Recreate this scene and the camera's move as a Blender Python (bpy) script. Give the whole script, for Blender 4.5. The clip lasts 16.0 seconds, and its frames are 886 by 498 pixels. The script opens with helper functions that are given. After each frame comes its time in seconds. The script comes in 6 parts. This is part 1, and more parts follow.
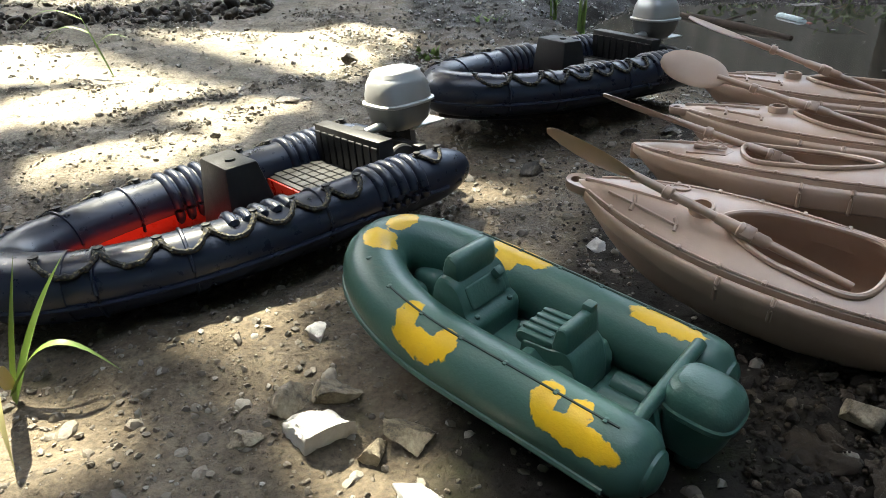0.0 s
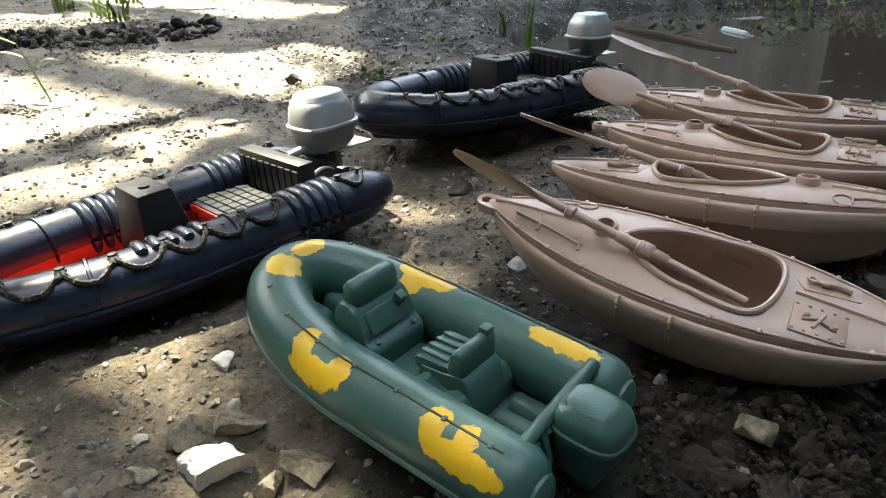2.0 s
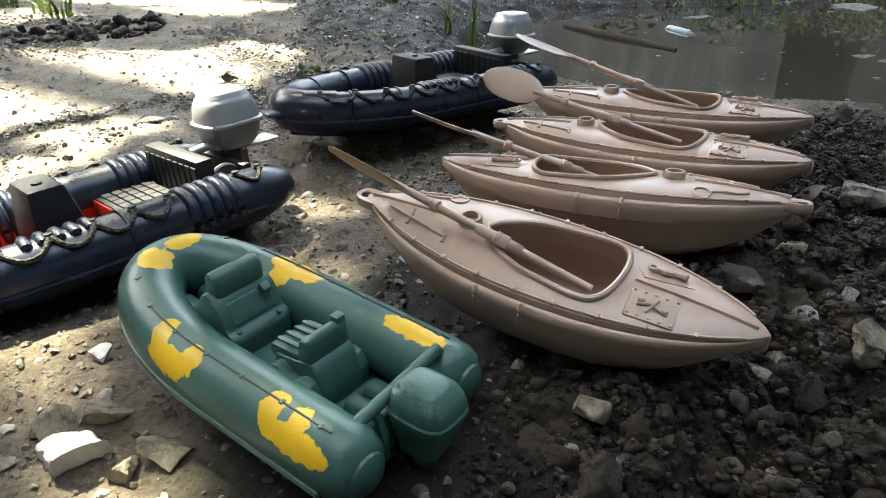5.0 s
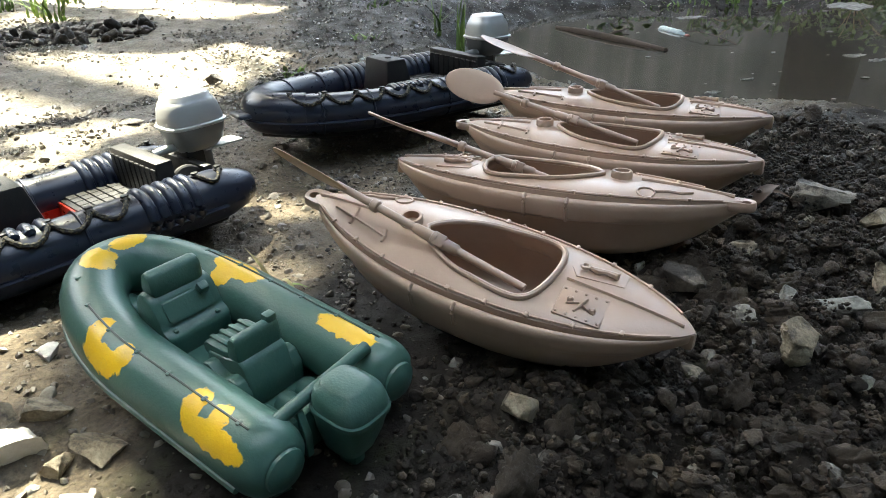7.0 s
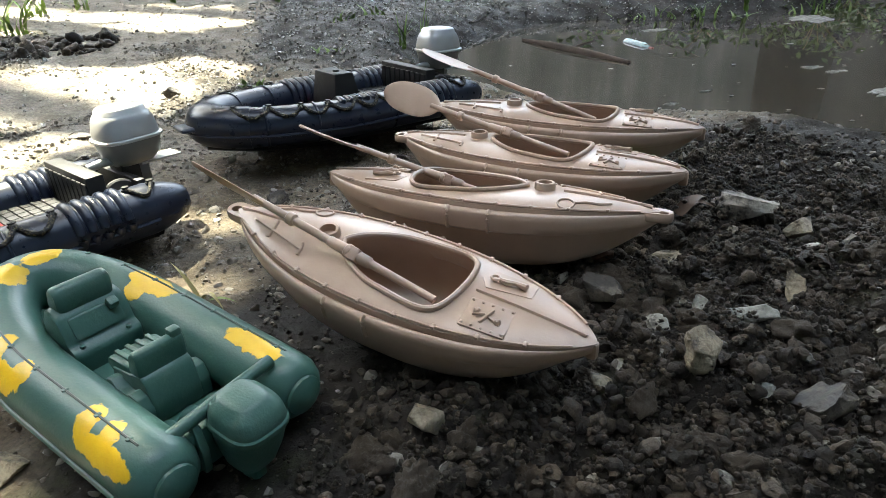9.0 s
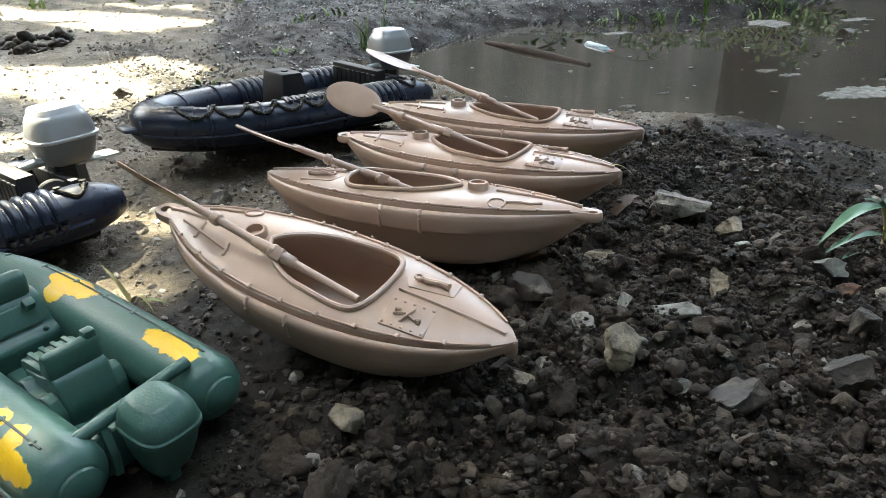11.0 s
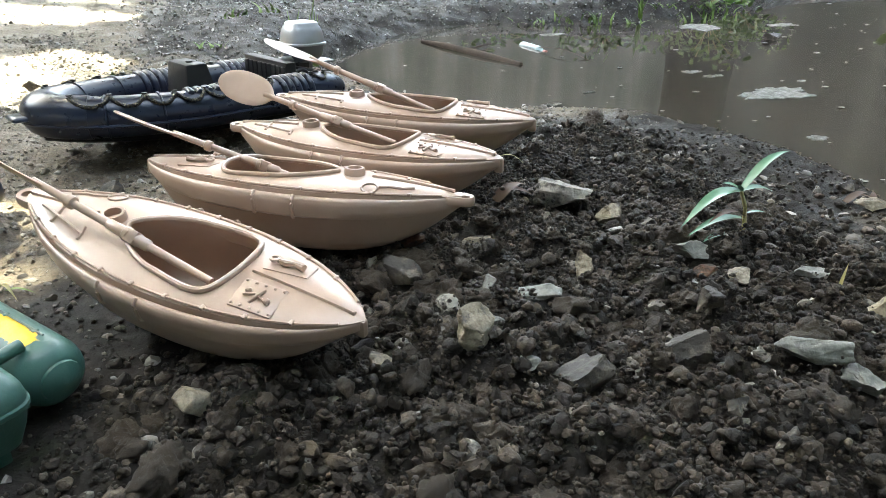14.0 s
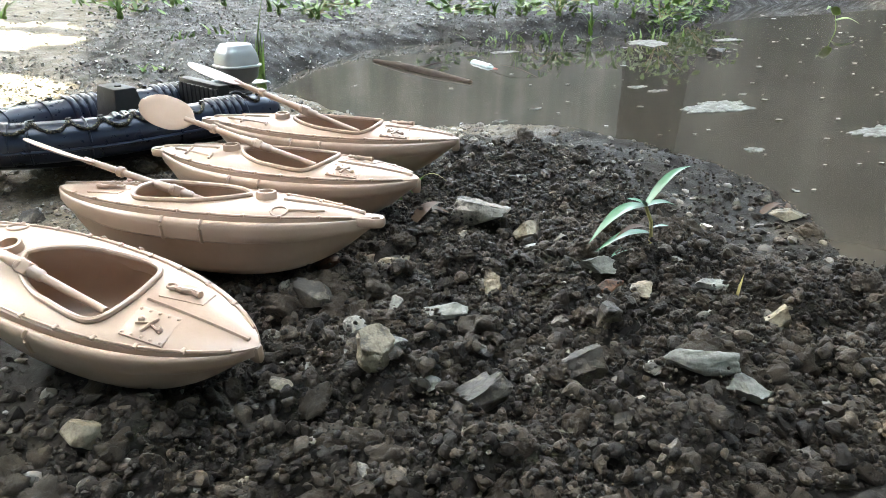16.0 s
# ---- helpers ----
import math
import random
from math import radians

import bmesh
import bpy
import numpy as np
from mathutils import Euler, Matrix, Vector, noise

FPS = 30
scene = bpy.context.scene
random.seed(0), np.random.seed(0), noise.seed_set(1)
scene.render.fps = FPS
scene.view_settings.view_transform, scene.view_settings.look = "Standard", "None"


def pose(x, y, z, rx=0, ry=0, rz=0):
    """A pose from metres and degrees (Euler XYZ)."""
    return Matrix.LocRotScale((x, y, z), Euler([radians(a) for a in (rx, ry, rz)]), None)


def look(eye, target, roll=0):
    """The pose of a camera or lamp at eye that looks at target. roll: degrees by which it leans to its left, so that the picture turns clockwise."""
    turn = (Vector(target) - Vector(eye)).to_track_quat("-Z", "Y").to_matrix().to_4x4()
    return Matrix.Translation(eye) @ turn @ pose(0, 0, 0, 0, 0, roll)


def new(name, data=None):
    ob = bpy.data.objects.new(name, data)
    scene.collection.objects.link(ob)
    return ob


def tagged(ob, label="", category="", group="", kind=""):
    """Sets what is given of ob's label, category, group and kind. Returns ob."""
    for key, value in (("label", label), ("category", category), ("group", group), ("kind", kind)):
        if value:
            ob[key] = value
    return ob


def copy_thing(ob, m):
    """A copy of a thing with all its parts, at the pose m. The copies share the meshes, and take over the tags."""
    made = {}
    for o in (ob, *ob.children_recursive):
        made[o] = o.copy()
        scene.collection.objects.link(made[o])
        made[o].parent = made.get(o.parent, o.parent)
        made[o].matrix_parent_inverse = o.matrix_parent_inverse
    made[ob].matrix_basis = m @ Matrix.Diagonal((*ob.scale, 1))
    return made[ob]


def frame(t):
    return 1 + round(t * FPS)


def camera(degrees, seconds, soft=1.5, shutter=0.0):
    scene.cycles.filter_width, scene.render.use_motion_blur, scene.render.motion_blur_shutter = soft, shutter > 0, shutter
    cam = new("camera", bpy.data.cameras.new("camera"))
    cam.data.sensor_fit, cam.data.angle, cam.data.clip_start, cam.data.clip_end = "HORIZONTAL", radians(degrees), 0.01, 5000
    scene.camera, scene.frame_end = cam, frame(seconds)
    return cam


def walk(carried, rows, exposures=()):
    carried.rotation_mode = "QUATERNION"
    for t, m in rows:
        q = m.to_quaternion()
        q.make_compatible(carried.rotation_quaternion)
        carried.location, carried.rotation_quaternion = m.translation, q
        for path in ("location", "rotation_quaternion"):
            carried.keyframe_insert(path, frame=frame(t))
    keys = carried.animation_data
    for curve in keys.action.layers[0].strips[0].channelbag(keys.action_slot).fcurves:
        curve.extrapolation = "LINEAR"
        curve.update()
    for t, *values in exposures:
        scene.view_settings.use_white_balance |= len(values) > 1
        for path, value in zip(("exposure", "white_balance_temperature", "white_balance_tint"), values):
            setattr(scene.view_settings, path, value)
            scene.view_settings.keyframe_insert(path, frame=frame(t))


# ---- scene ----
cam = camera(64.97, 16.0, soft=0.8)
# seconds, eye in metres, turn in degrees
ROWS = [
    (0.0, 0.0000, 0.0000, 0.2174, 61.00, 0.87, -0.48),
    (0.5, 0.0076, -0.0004, 0.2177, 61.07, 1.12, -1.25),
    (1.0, 0.0118, 0.0003, 0.2178, 61.20, 0.85, -1.81),
    (1.5, 0.0178, 0.0016, 0.2180, 61.68, 1.03, -2.71),
    (2.0, 0.0229, 0.0017, 0.2192, 62.16, 1.10, -3.18),
    (2.5, 0.0307, 0.0001, 0.2201, 61.85, 1.18, -3.82),
    (3.0, 0.0353, -0.0013, 0.2204, 61.86, 0.95, -4.21),
    (3.5, 0.0438, -0.0051, 0.2213, 61.92, 0.56, -4.83),
    (4.0, 0.0496, -0.0080, 0.2214, 61.76, 0.52, -5.24),
    (6.5, 0.0767, -0.0130, 0.2219, 62.17, 0.63, -5.09),
    (7.0, 0.0831, -0.0149, 0.2219, 62.03, 0.93, -4.75),
    (7.5, 0.0889, -0.0152, 0.2220, 62.39, 0.81, -4.49),
    (8.0, 0.0970, -0.0155, 0.2210, 62.99, 0.70, -5.06),
    (8.5, 0.1028, -0.0162, 0.2212, 63.09, 0.66, -5.59),
    (9.0, 0.1073, -0.0179, 0.2222, 62.96, 0.76, -6.14),
    (11.5, 0.1295, -0.0214, 0.2208, 63.20, -0.16, -8.73),
    (12.0, 0.1363, -0.0228, 0.2201, 63.35, -0.25, -9.36),
    (12.5, 0.1427, -0.0247, 0.2194, 63.58, -0.52, -9.97),
    (13.0, 0.1470, -0.0266, 0.2181, 63.63, -0.86, -10.43),
    (13.5, 0.1517, -0.0282, 0.2174, 63.58, -0.79, -11.13),
    (14.0, 0.1560, -0.0298, 0.2155, 63.39, -1.30, -11.48),
    (14.5, 0.1615, -0.0305, 0.2145, 63.84, -1.50, -12.13),
    (15.0, 0.1672, -0.0325, 0.2149, 64.13, -1.38, -12.68),
    (15.5, 0.1734, -0.0344, 0.2166, 64.40, -1.20, -13.55),
    (16.0, 0.1789, -0.0353, 0.2180, 64.78, -1.06, -14.31),
]
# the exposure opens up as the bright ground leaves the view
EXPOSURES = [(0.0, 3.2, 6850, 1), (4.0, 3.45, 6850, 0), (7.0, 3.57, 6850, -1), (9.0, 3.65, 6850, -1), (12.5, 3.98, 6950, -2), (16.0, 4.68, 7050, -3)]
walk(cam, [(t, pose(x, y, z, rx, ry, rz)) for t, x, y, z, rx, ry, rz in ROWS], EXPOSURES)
# ---------------------------------------------------------------- world and sun
TO_SUN = Vector((-0.29, 0.45, 0.84)).normalized()
world = bpy.data.worlds.new("sky")
scene.world = world
world.use_nodes = True
wn = world.node_tree
sky = wn.nodes.new("ShaderNodeTexSky")
sky.sky_type = "NISHITA"
sky.sun_disc = False
sky.sun_elevation = math.asin(TO_SUN.z)
sky.sun_rotation = math.atan2(TO_SUN.x, TO_SUN.y)
sky.dust_density, sky.ozone_density = 4.0, 0.6
wn.links.new(sky.outputs[0], wn.nodes["Background"].inputs[0])
wn.nodes["Background"].inputs[1].default_value = 0.125
sun_data = bpy.data.lights.new("sun", "SUN")
sun_data.energy, sun_data.angle, sun_data.color = 4.0, radians(0.45), (1.0, 0.93, 0.80)
sun = new("sun", sun_data)
sun.matrix_world = look((0, 0, 0), -TO_SUN)


# ---------------------------------------------------------------- material helpers
def links(mat):
    mat.use_nodes = True
    t = mat.node_tree
    return t, t.nodes, t.links, t.nodes["Principled BSDF"]


def coords(t, kind="Object"):
    return t.nodes.new("ShaderNodeTexCoord").outputs[kind]


def noise_node(t, vec, scale, detail=4.0, rough=0.55):
    n = t.nodes.new("ShaderNodeTexNoise")
    n.inputs["Scale"].default_value, n.inputs["Detail"].default_value, n.inputs["Roughness"].default_value = scale, detail, rough
    t.links.new(vec, n.inputs["Vector"])
    return n.outputs["Fac"]


def ramp(t, fac, stops):
    r = t.nodes.new("ShaderNodeValToRGB")
    els = r.color_ramp.elements
    while len(els) < len(stops):
        els.new(0.5)
    for e, (p, c) in zip(els, stops):
        e.position, e.color = p, (*c, 1) if len(c) == 3 else c
    t.links.new(fac, r.inputs[0])
    return r.outputs[0]


def mix(t, fac, a, b, mode="MIX"):
    m = t.nodes.new("ShaderNodeMix")
    m.data_type, m.blend_type = "RGBA", mode
    for sock, v in ((m.inputs["Factor"], fac), (m.inputs["A"], a), (m.inputs["B"], b)):
        if isinstance(v, (int, float)):
            sock.default_value = v
        elif isinstance(v, tuple):
            sock.default_value = (*v, 1)
        else:
            t.links.new(v, sock)
    return m.outputs["Result"]


def math_node(t, op, a, b=0.0):
    m = t.nodes.new("ShaderNodeMath")
    m.operation = op
    for sock, v in zip(m.inputs, (a, b)):
        if isinstance(v, (int, float)):
            sock.default_value = v
        else:
            t.links.new(v, sock)
    return m.outputs[0]


def smooth_least(t, a, b, soft=0.5):
    m = math_node(t, "SMOOTH_MIN", a, b)
    m.node.inputs[2].default_value = soft
    return m


def bump(t, height, strength, distance, b):
    n = t.nodes.new("ShaderNodeBump")
    n.inputs["Strength"].default_value, n.inputs["Distance"].default_value = strength, distance
    t.links.new(height, n.inputs["Height"])
    t.links.new(n.outputs[0], b.inputs["Normal"])


def plastic(name, col, col2, rough=0.45, fine=900.0, coarse=60.0, dust=None, spec=0.5, metal=0.0, bumps=0.25):
    """Moulded plastic: colour drift, fine grain, a little dust in blotches."""
    mat = bpy.data.materials.new(name)
    t, n, l, b = links(mat)
    v = coords(t)
    c = mix(t, ramp(t, noise_node(t, v, coarse, 5), [(0.35, (0, 0, 0)), (0.7, (1, 1, 1))]), col, col2)
    if dust:
        d = ramp(t, noise_node(t, v, coarse * 4, 8, 0.7), [(0.56, (0, 0, 0)), (0.78, (1, 1, 1))])
        c = mix(t, math_node(t, "MULTIPLY", d, dust[1]), c, dust[0])
    l.new(c, b.inputs["Base Color"])
    r = math_node(t, "MULTIPLY_ADD", noise_node(t, v, coarse * 3, 5), 0.25)
    r.node.inputs[2].default_value = rough - 0.12
    l.new(r, b.inputs["Roughness"])
    b.inputs["Specular IOR Level"].default_value = spec
    b.inputs["Metallic"].default_value = metal
    bump(t, noise_node(t, v, fine, 3), bumps, 0.0004, b)
    return mat


def earthy(name, stops, scale, rough=0.9, fine=500.0, relief=0.6, spec=0.3, by_piece=0.0, dirt=0.0):
    """Soil and stone: blotches at two scales, grain and pits."""
    mat = bpy.data.materials.new(name)
    t, n, l, b = links(mat)
    v = coords(t)
    f = math_node(t, "ADD", math_node(t, "MULTIPLY", noise_node(t, v, scale, 8, 0.65), 0.6), math_node(t, "MULTIPLY", noise_node(t, v, scale * 9, 6, 0.7), 0.4))
    if by_piece:
        g = n.new("ShaderNodeNewGeometry").outputs["Random Per Island"]
        f = math_node(t, "ADD", f, math_node(t, "MULTIPLY", math_node(t, "SUBTRACT", g, 0.5), by_piece))
    c = ramp(t, f, stops)
    if dirt:
        d = ramp(t, noise_node(t, v, 75, 8, 0.75), [(0.34 + 0.25 * dirt, (1, 1, 1)), (0.42 + 0.25 * dirt, (0, 0, 0))])
        c = mix(t, math_node(t, "MULTIPLY", d, 0.85), c, (0.028, 0.022, 0.017))
    l.new(c, b.inputs["Base Color"])
    b.inputs["Roughness"].default_value = rough
    b.inputs["Specular IOR Level"].default_value = spec
    bump(t, noise_node(t, v, fine, 8, 0.7), relief, 0.0012, b)
    return mat


def leafy(name, dark, light, rough=0.5, by_piece=True):
    mat = bpy.data.materials.new(name)
    t, n, l, b = links(mat)
    f = n.new("ShaderNodeNewGeometry").outputs["Random Per Island"] if by_piece else noise_node(t, coords(t), 90, 4)
    l.new(mix(t, f, dark, light), b.inputs["Base Color"])
    b.inputs["Roughness"].default_value = rough
    b.inputs["Subsurface Weight"].default_value = 0.0
    b.inputs["Transmission Weight"].default_value = 0.0
    bump(t, noise_node(t, coords(t), 700, 3), 0.2, 0.0004, b)
    return mat


TAN = plastic("tan_plastic", (0.395, 0.268, 0.194), (0.445, 0.310, 0.229), 0.34, dust=((0.30, 0.225, 0.172), 0.2), bumps=0.1, spec=0.85)
# ochre for one blade, with the sun shining through it put into the colour
SUN_OCHRE = plastic("sunlit_ochre_plastic", (0.50, 0.325, 0.205), (0.54, 0.365, 0.235), 0.4, bumps=0.12)
NAVY = plastic("navy_rubber", (0.009, 0.0135, 0.029), (0.015, 0.020, 0.037), 0.30, dust=((0.10, 0.085, 0.07), 0.06), bumps=0.05, spec=0.5)
BLACK = plastic("black_plastic", (0.007, 0.007, 0.008), (0.013, 0.0125, 0.012), 0.48, dust=((0.08, 0.068, 0.056), 0.12), spec=0.35)
RED = plastic("red_plastic", (0.40, 0.026, 0.010), (0.35, 0.020, 0.010), 0.30, dust=((0.2, 0.05, 0.03), 0.3))
SILVER = plastic("silver_paint", (0.44, 0.445, 0.45), (0.50, 0.50, 0.495), 0.40, metal=0.55, dust=((0.3, 0.28, 0.25), 0.25), bumps=0.1)
PEWTER = plastic("pewter_paint", (0.15, 0.155, 0.16), (0.19, 0.19, 0.19), 0.42, metal=0.15, dust=((0.2, 0.18, 0.16), 0.25), bumps=0.1)


def green_paint():
    """Green moulded plastic with five hand-painted yellow patches on the tubes."""
    mat = bpy.data.materials.new("green_plastic_with_yellow_paint")
    t, n, l, b = links(mat)
    v = coords(t)
    base = mix(t, noise_node(t, v, 45, 5), (0.043, 0.112, 0.088), (0.067, 0.140, 0.112))
    warp = n.new("ShaderNodeTexNoise")
    warp.inputs["Scale"].default_value, warp.inputs["Detail"].default_value = 210, 8
    l.new(v, warp.inputs["Vector"])
    wv = n.new("ShaderNodeVectorMath")
    wv.operation = "MULTIPLY_ADD"
    l.new(warp.outputs["Color"], wv.inputs[0])
    wv.inputs[1].default_value, wv.inputs[2].default_value = (0.005, 0.005, 0.005), (-0.0025, -0.0025, -0.0025)
    add = n.new("ShaderNodeVectorMath")
    add.operation = "ADD"
    l.new(v, add.inputs[0]), l.new(wv.outputs[0], add.inputs[1])
    mask = None
    # strokes of the five patches: middle, and half-lengths along x, y and z
    for cx, cy, cz, ax, ay, az in ((0.050, 0.008, 0.035, 0.0066, 0.0062, 0.006), (0.053, -0.006, 0.036, 0.0042, 0.0078, 0.006),
                                   (0.0125, -0.0240, 0.031, 0.0128, 0.0050, 0.006), (0.0150, -0.0190, 0.031, 0.0050, 0.0050, 0.006), (-0.0435, -0.0222, 0.031, 0.0128, 0.0042, 0.005),
                                   (0.0100, 0.0328, 0.0268, 0.0115, 0.0040, 0.0055), (0.0180, 0.0280, 0.030, 0.0042, 0.0058, 0.005), (0.0015, 0.0290, 0.0295, 0.0038, 0.0048, 0.004),
                                   (-0.0455, 0.0325, 0.0268, 0.0128, 0.0038, 0.005), (-0.0335, 0.0285, 0.030, 0.0040, 0.0058, 0.005), (-0.0435, 0.0280, 0.0305, 0.0036, 0.0044, 0.004)):
        off = n.new("ShaderNodeVectorMath")
        off.operation = "SUBTRACT"
        l.new(add.outputs[0], off.inputs[0])
        off.inputs[1].default_value = (cx, cy, cz)
        fit = n.new("ShaderNodeVectorMath")
        fit.operation = "DIVIDE"
        l.new(off.outputs[0], fit.inputs[0])
        fit.inputs[1].default_value = (ax, ay, az)
        far_off = n.new("ShaderNodeVectorMath")
        far_off.operation = "LENGTH"
        l.new(fit.outputs[0], far_off.inputs[0])
        q = far_off.outputs["Value"]
        mask = q if mask is None else smooth_least(t, mask, q, 0.25)
    mask = math_node(t, "ADD", mask, math_node(t, "MULTIPLY", math_node(t, "SUBTRACT", noise_node(t, v, 330, 6, 0.65), 0.5), 0.5))
    k = ramp(t, mask, [(0.93, (1, 1, 1)), (1.0, (0, 0, 0))])
    worn = ramp(t, noise_node(t, v, 160, 6, 0.7), [(0.30, (0, 0, 0)), (0.36, (1, 1, 1))])
    k = math_node(t, "MULTIPLY", k, worn)
    yellow = mix(t, noise_node(t, v, 260, 4), (0.66, 0.38, 0.008), (0.80, 0.52, 0.02))
    c = mix(t, k, base, yellow)
    d = ramp(t, noise_node(t, v, 190, 8, 0.7), [(0.58, (0, 0, 0)), (0.8, (1, 1, 1))])
    c = mix(t, math_node(t, "MULTIPLY", d, 0.25), c, (0.22, 0.2, 0.16))
    l.new(c, b.inputs["Base Color"])
    b.inputs["Roughness"].default_value = 0.36
    bump(t, math_node(t, "ADD", noise_node(t, v, 800, 3), math_node(t, "MULTIPLY", k, 0.8)), 0.25, 0.0004, b)
    return mat


GREEN_TUBE = green_paint()
DARK_GREEN = plastic("dark_green_plastic", (0.022, 0.048, 0.04), (0.03, 0.06, 0.05), 0.45)
GREEN = plastic("green_plastic", (0.043, 0.112, 0.088), (0.067, 0.140, 0.112), 0.36, dust=((0.2, 0.19, 0.15), 0.2))


def rope_mat():
    mat = bpy.data.materials.new("speckled_cord")
    t, n, l, b = links(mat)
    v = coords(t)
    f = n.new("ShaderNodeTexVoronoi")
    f.inputs["Scale"].default_value = 700
    l.new(v, f.inputs["Vector"])
    l.new(ramp(t, f.outputs["Distance"], [(0.25, (0.13, 0.11, 0.065)), (0.5, (0.018, 0.018, 0.018))]), b.inputs["Base Color"])
    b.inputs["Roughness"].default_value = 0.8
    bump(t, f.outputs["Distance"], 0.8, 0.0005, b)
    return mat


ROPE = rope_mat()


def ground_mat():
    """Damp trodden earth: brown silt, dark crumbs, pale grit, a green film in places; darker loose soil on the bank."""
    mat = bpy.data.materials.new("damp_earth")
    t, n, l, b = links(mat)
    v = coords(t)
    big = noise_node(t, v, 9, 6, 0.6)
    mid = noise_node(t, v, 60, 8, 0.65)
    fine = noise_node(t, v, 420, 8, 0.7)
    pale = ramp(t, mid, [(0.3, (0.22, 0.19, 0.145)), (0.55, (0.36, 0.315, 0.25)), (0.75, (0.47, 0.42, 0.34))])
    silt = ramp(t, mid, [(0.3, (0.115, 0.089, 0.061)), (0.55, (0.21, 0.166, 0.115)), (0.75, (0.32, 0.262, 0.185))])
    soil = ramp(t, mid, [(0.3, (0.010, 0.0075, 0.0054)), (0.6, (0.026, 0.0200, 0.0142)), (0.8, (0.06, 0.048, 0.036))])
    sep = n.new("ShaderNodeSeparateXYZ")
    l.new(v, sep.inputs[0])
    loose = n.new("ShaderNodeAttribute")
    loose.attribute_name = "loose"
    pale_share = n.new("ShaderNodeAttribute")
    pale_share.attribute_name = "pale_share"
    silt = mix(t, pale_share.outputs["Fac"], silt, pale)
    k = math_node(t, "ADD", loose.outputs["Fac"], math_node(t, "MULTIPLY", math_node(t, "SUBTRACT", big, 0.5), 0.9))
    c = mix(t, ramp(t, k, [(0.35, (0, 0, 0)), (0.62, (1, 1, 1))]), silt, soil)
    moss = ramp(t, noise_node(t, v, 23, 7, 0.7), [(0.56, (0, 0, 0)), (0.68, (1, 1, 1))])
    c = mix(t, math_node(t, "MULTIPLY", moss, 0.45), c, (0.075, 0.085, 0.03))
    grit = n.new("ShaderNodeTexVoronoi")
    grit.inputs["Scale"].default_value = 260
    l.new(v, grit.inputs["Vector"])
    g = ramp(t, grit.outputs["Distance"], [(0.13, (1, 1, 1)), (0.22, (0, 0, 0))])
    pick = ramp(t, grit.outputs["Color"], [(0.62, (0, 0, 0)), (0.66, (1, 1, 1))])
    c = mix(t, math_node(t, "MULTIPLY", math_node(t, "MULTIPLY", g, pick), 0.75), c, (0.36, 0.32, 0.27))
    c = mix(t, ramp(t, fine, [(0.3, (0.75, 0.75, 0.75)), (0.65, (0, 0, 0))]), c, (0.02, 0.017, 0.014))
    l.new(c, b.inputs["Base Color"])
    wet = ramp(t, noise_node(t, v, 35, 5), [(0.35, (0.45, 0.45, 0.45)), (0.6, (0.9, 0.9, 0.9))])
    l.new(wet, b.inputs["Roughness"])
    b.inputs["Specular IOR Level"].default_value = 0.28
    h = math_node(t, "ADD", math_node(t, "MULTIPLY", mid, 1.5), math_node(t, "ADD", fine, math_node(t, "MULTIPLY", g, 0.5)))
    bump(t, h, 0.9, 0.0022, b)
    return mat


GROUND = ground_mat()
CLOD = earthy("crumbly_soil", [(0.2, (0.0054, 0.0039, 0.0026)), (0.48, (0.0275, 0.0202, 0.0138)), (0.68, (0.080, 0.061, 0.043)), (0.9, (0.29, 0.235, 0.17))], 190, 0.52, fine=800, relief=1.0, spec=0.30, by_piece=0.36)
PEBBLE = earthy("mixed_grit", [(0.1, (0.055, 0.046, 0.036)), (0.4, (0.12, 0.10, 0.076)), (0.65, (0.20, 0.17, 0.132)), (0.95, (0.42, 0.40, 0.36))], 60, 0.5, spec=0.5, by_piece=0.6)
GRAVEL = earthy("wet_shore_gravel", [(0.1, (0.05, 0.045, 0.037)), (0.42, (0.12, 0.11, 0.092)), (0.65, (0.25, 0.23, 0.20)), (0.9, (0.55, 0.53, 0.50))], 40, 0.27, spec=0.7, by_piece=0.8)
QUARTZ = earthy("white_quartz", [(0.25, (0.30, 0.27, 0.23)), (0.45, (0.55, 0.53, 0.50)), (0.8, (0.74, 0.73, 0.71))], 70, 0.55, relief=0.7)
OCHRE_STONE = earthy("ochre_stone", [(0.25, (0.07, 0.05, 0.032)), (0.45, (0.20, 0.16, 0.105)), (0.7, (0.46, 0.40, 0.29))], 110, 0.5, relief=0.9, spec=0.5, dirt=0.2)
GREY_STONE = earthy("grey_stone", [(0.25, (0.040, 0.032, 0.023)), (0.47, (0.100, 0.082, 0.060)), (0.75, (0.26, 0.222, 0.172))], 110, 0.45, relief=0.9, spec=0.6, dirt=0.6)
SHARD = earthy("pale_green_shard", [(0.3, (0.065, 0.063, 0.05)), (0.47, (0.165, 0.160, 0.132)), (0.72, (0.38, 0.37, 0.315))], 120, 0.4, spec=0.6, dirt=0.1)
RUST_STONE = earthy("rust_brown_stone", [(0.25, (0.06, 0.03, 0.02)), (0.5, (0.16, 0.08, 0.045)), (0.8, (0.3, 0.18, 0.1))], 90, 0.5, dirt=0.4)
PALE_PEBBLE = earthy("open_ground_grit", [(0.1, (0.14, 0.12, 0.09)), (0.5, (0.30, 0.265, 0.21)), (0.9, (0.5, 0.46, 0.4))], 60, 0.85, by_piece=0.7)


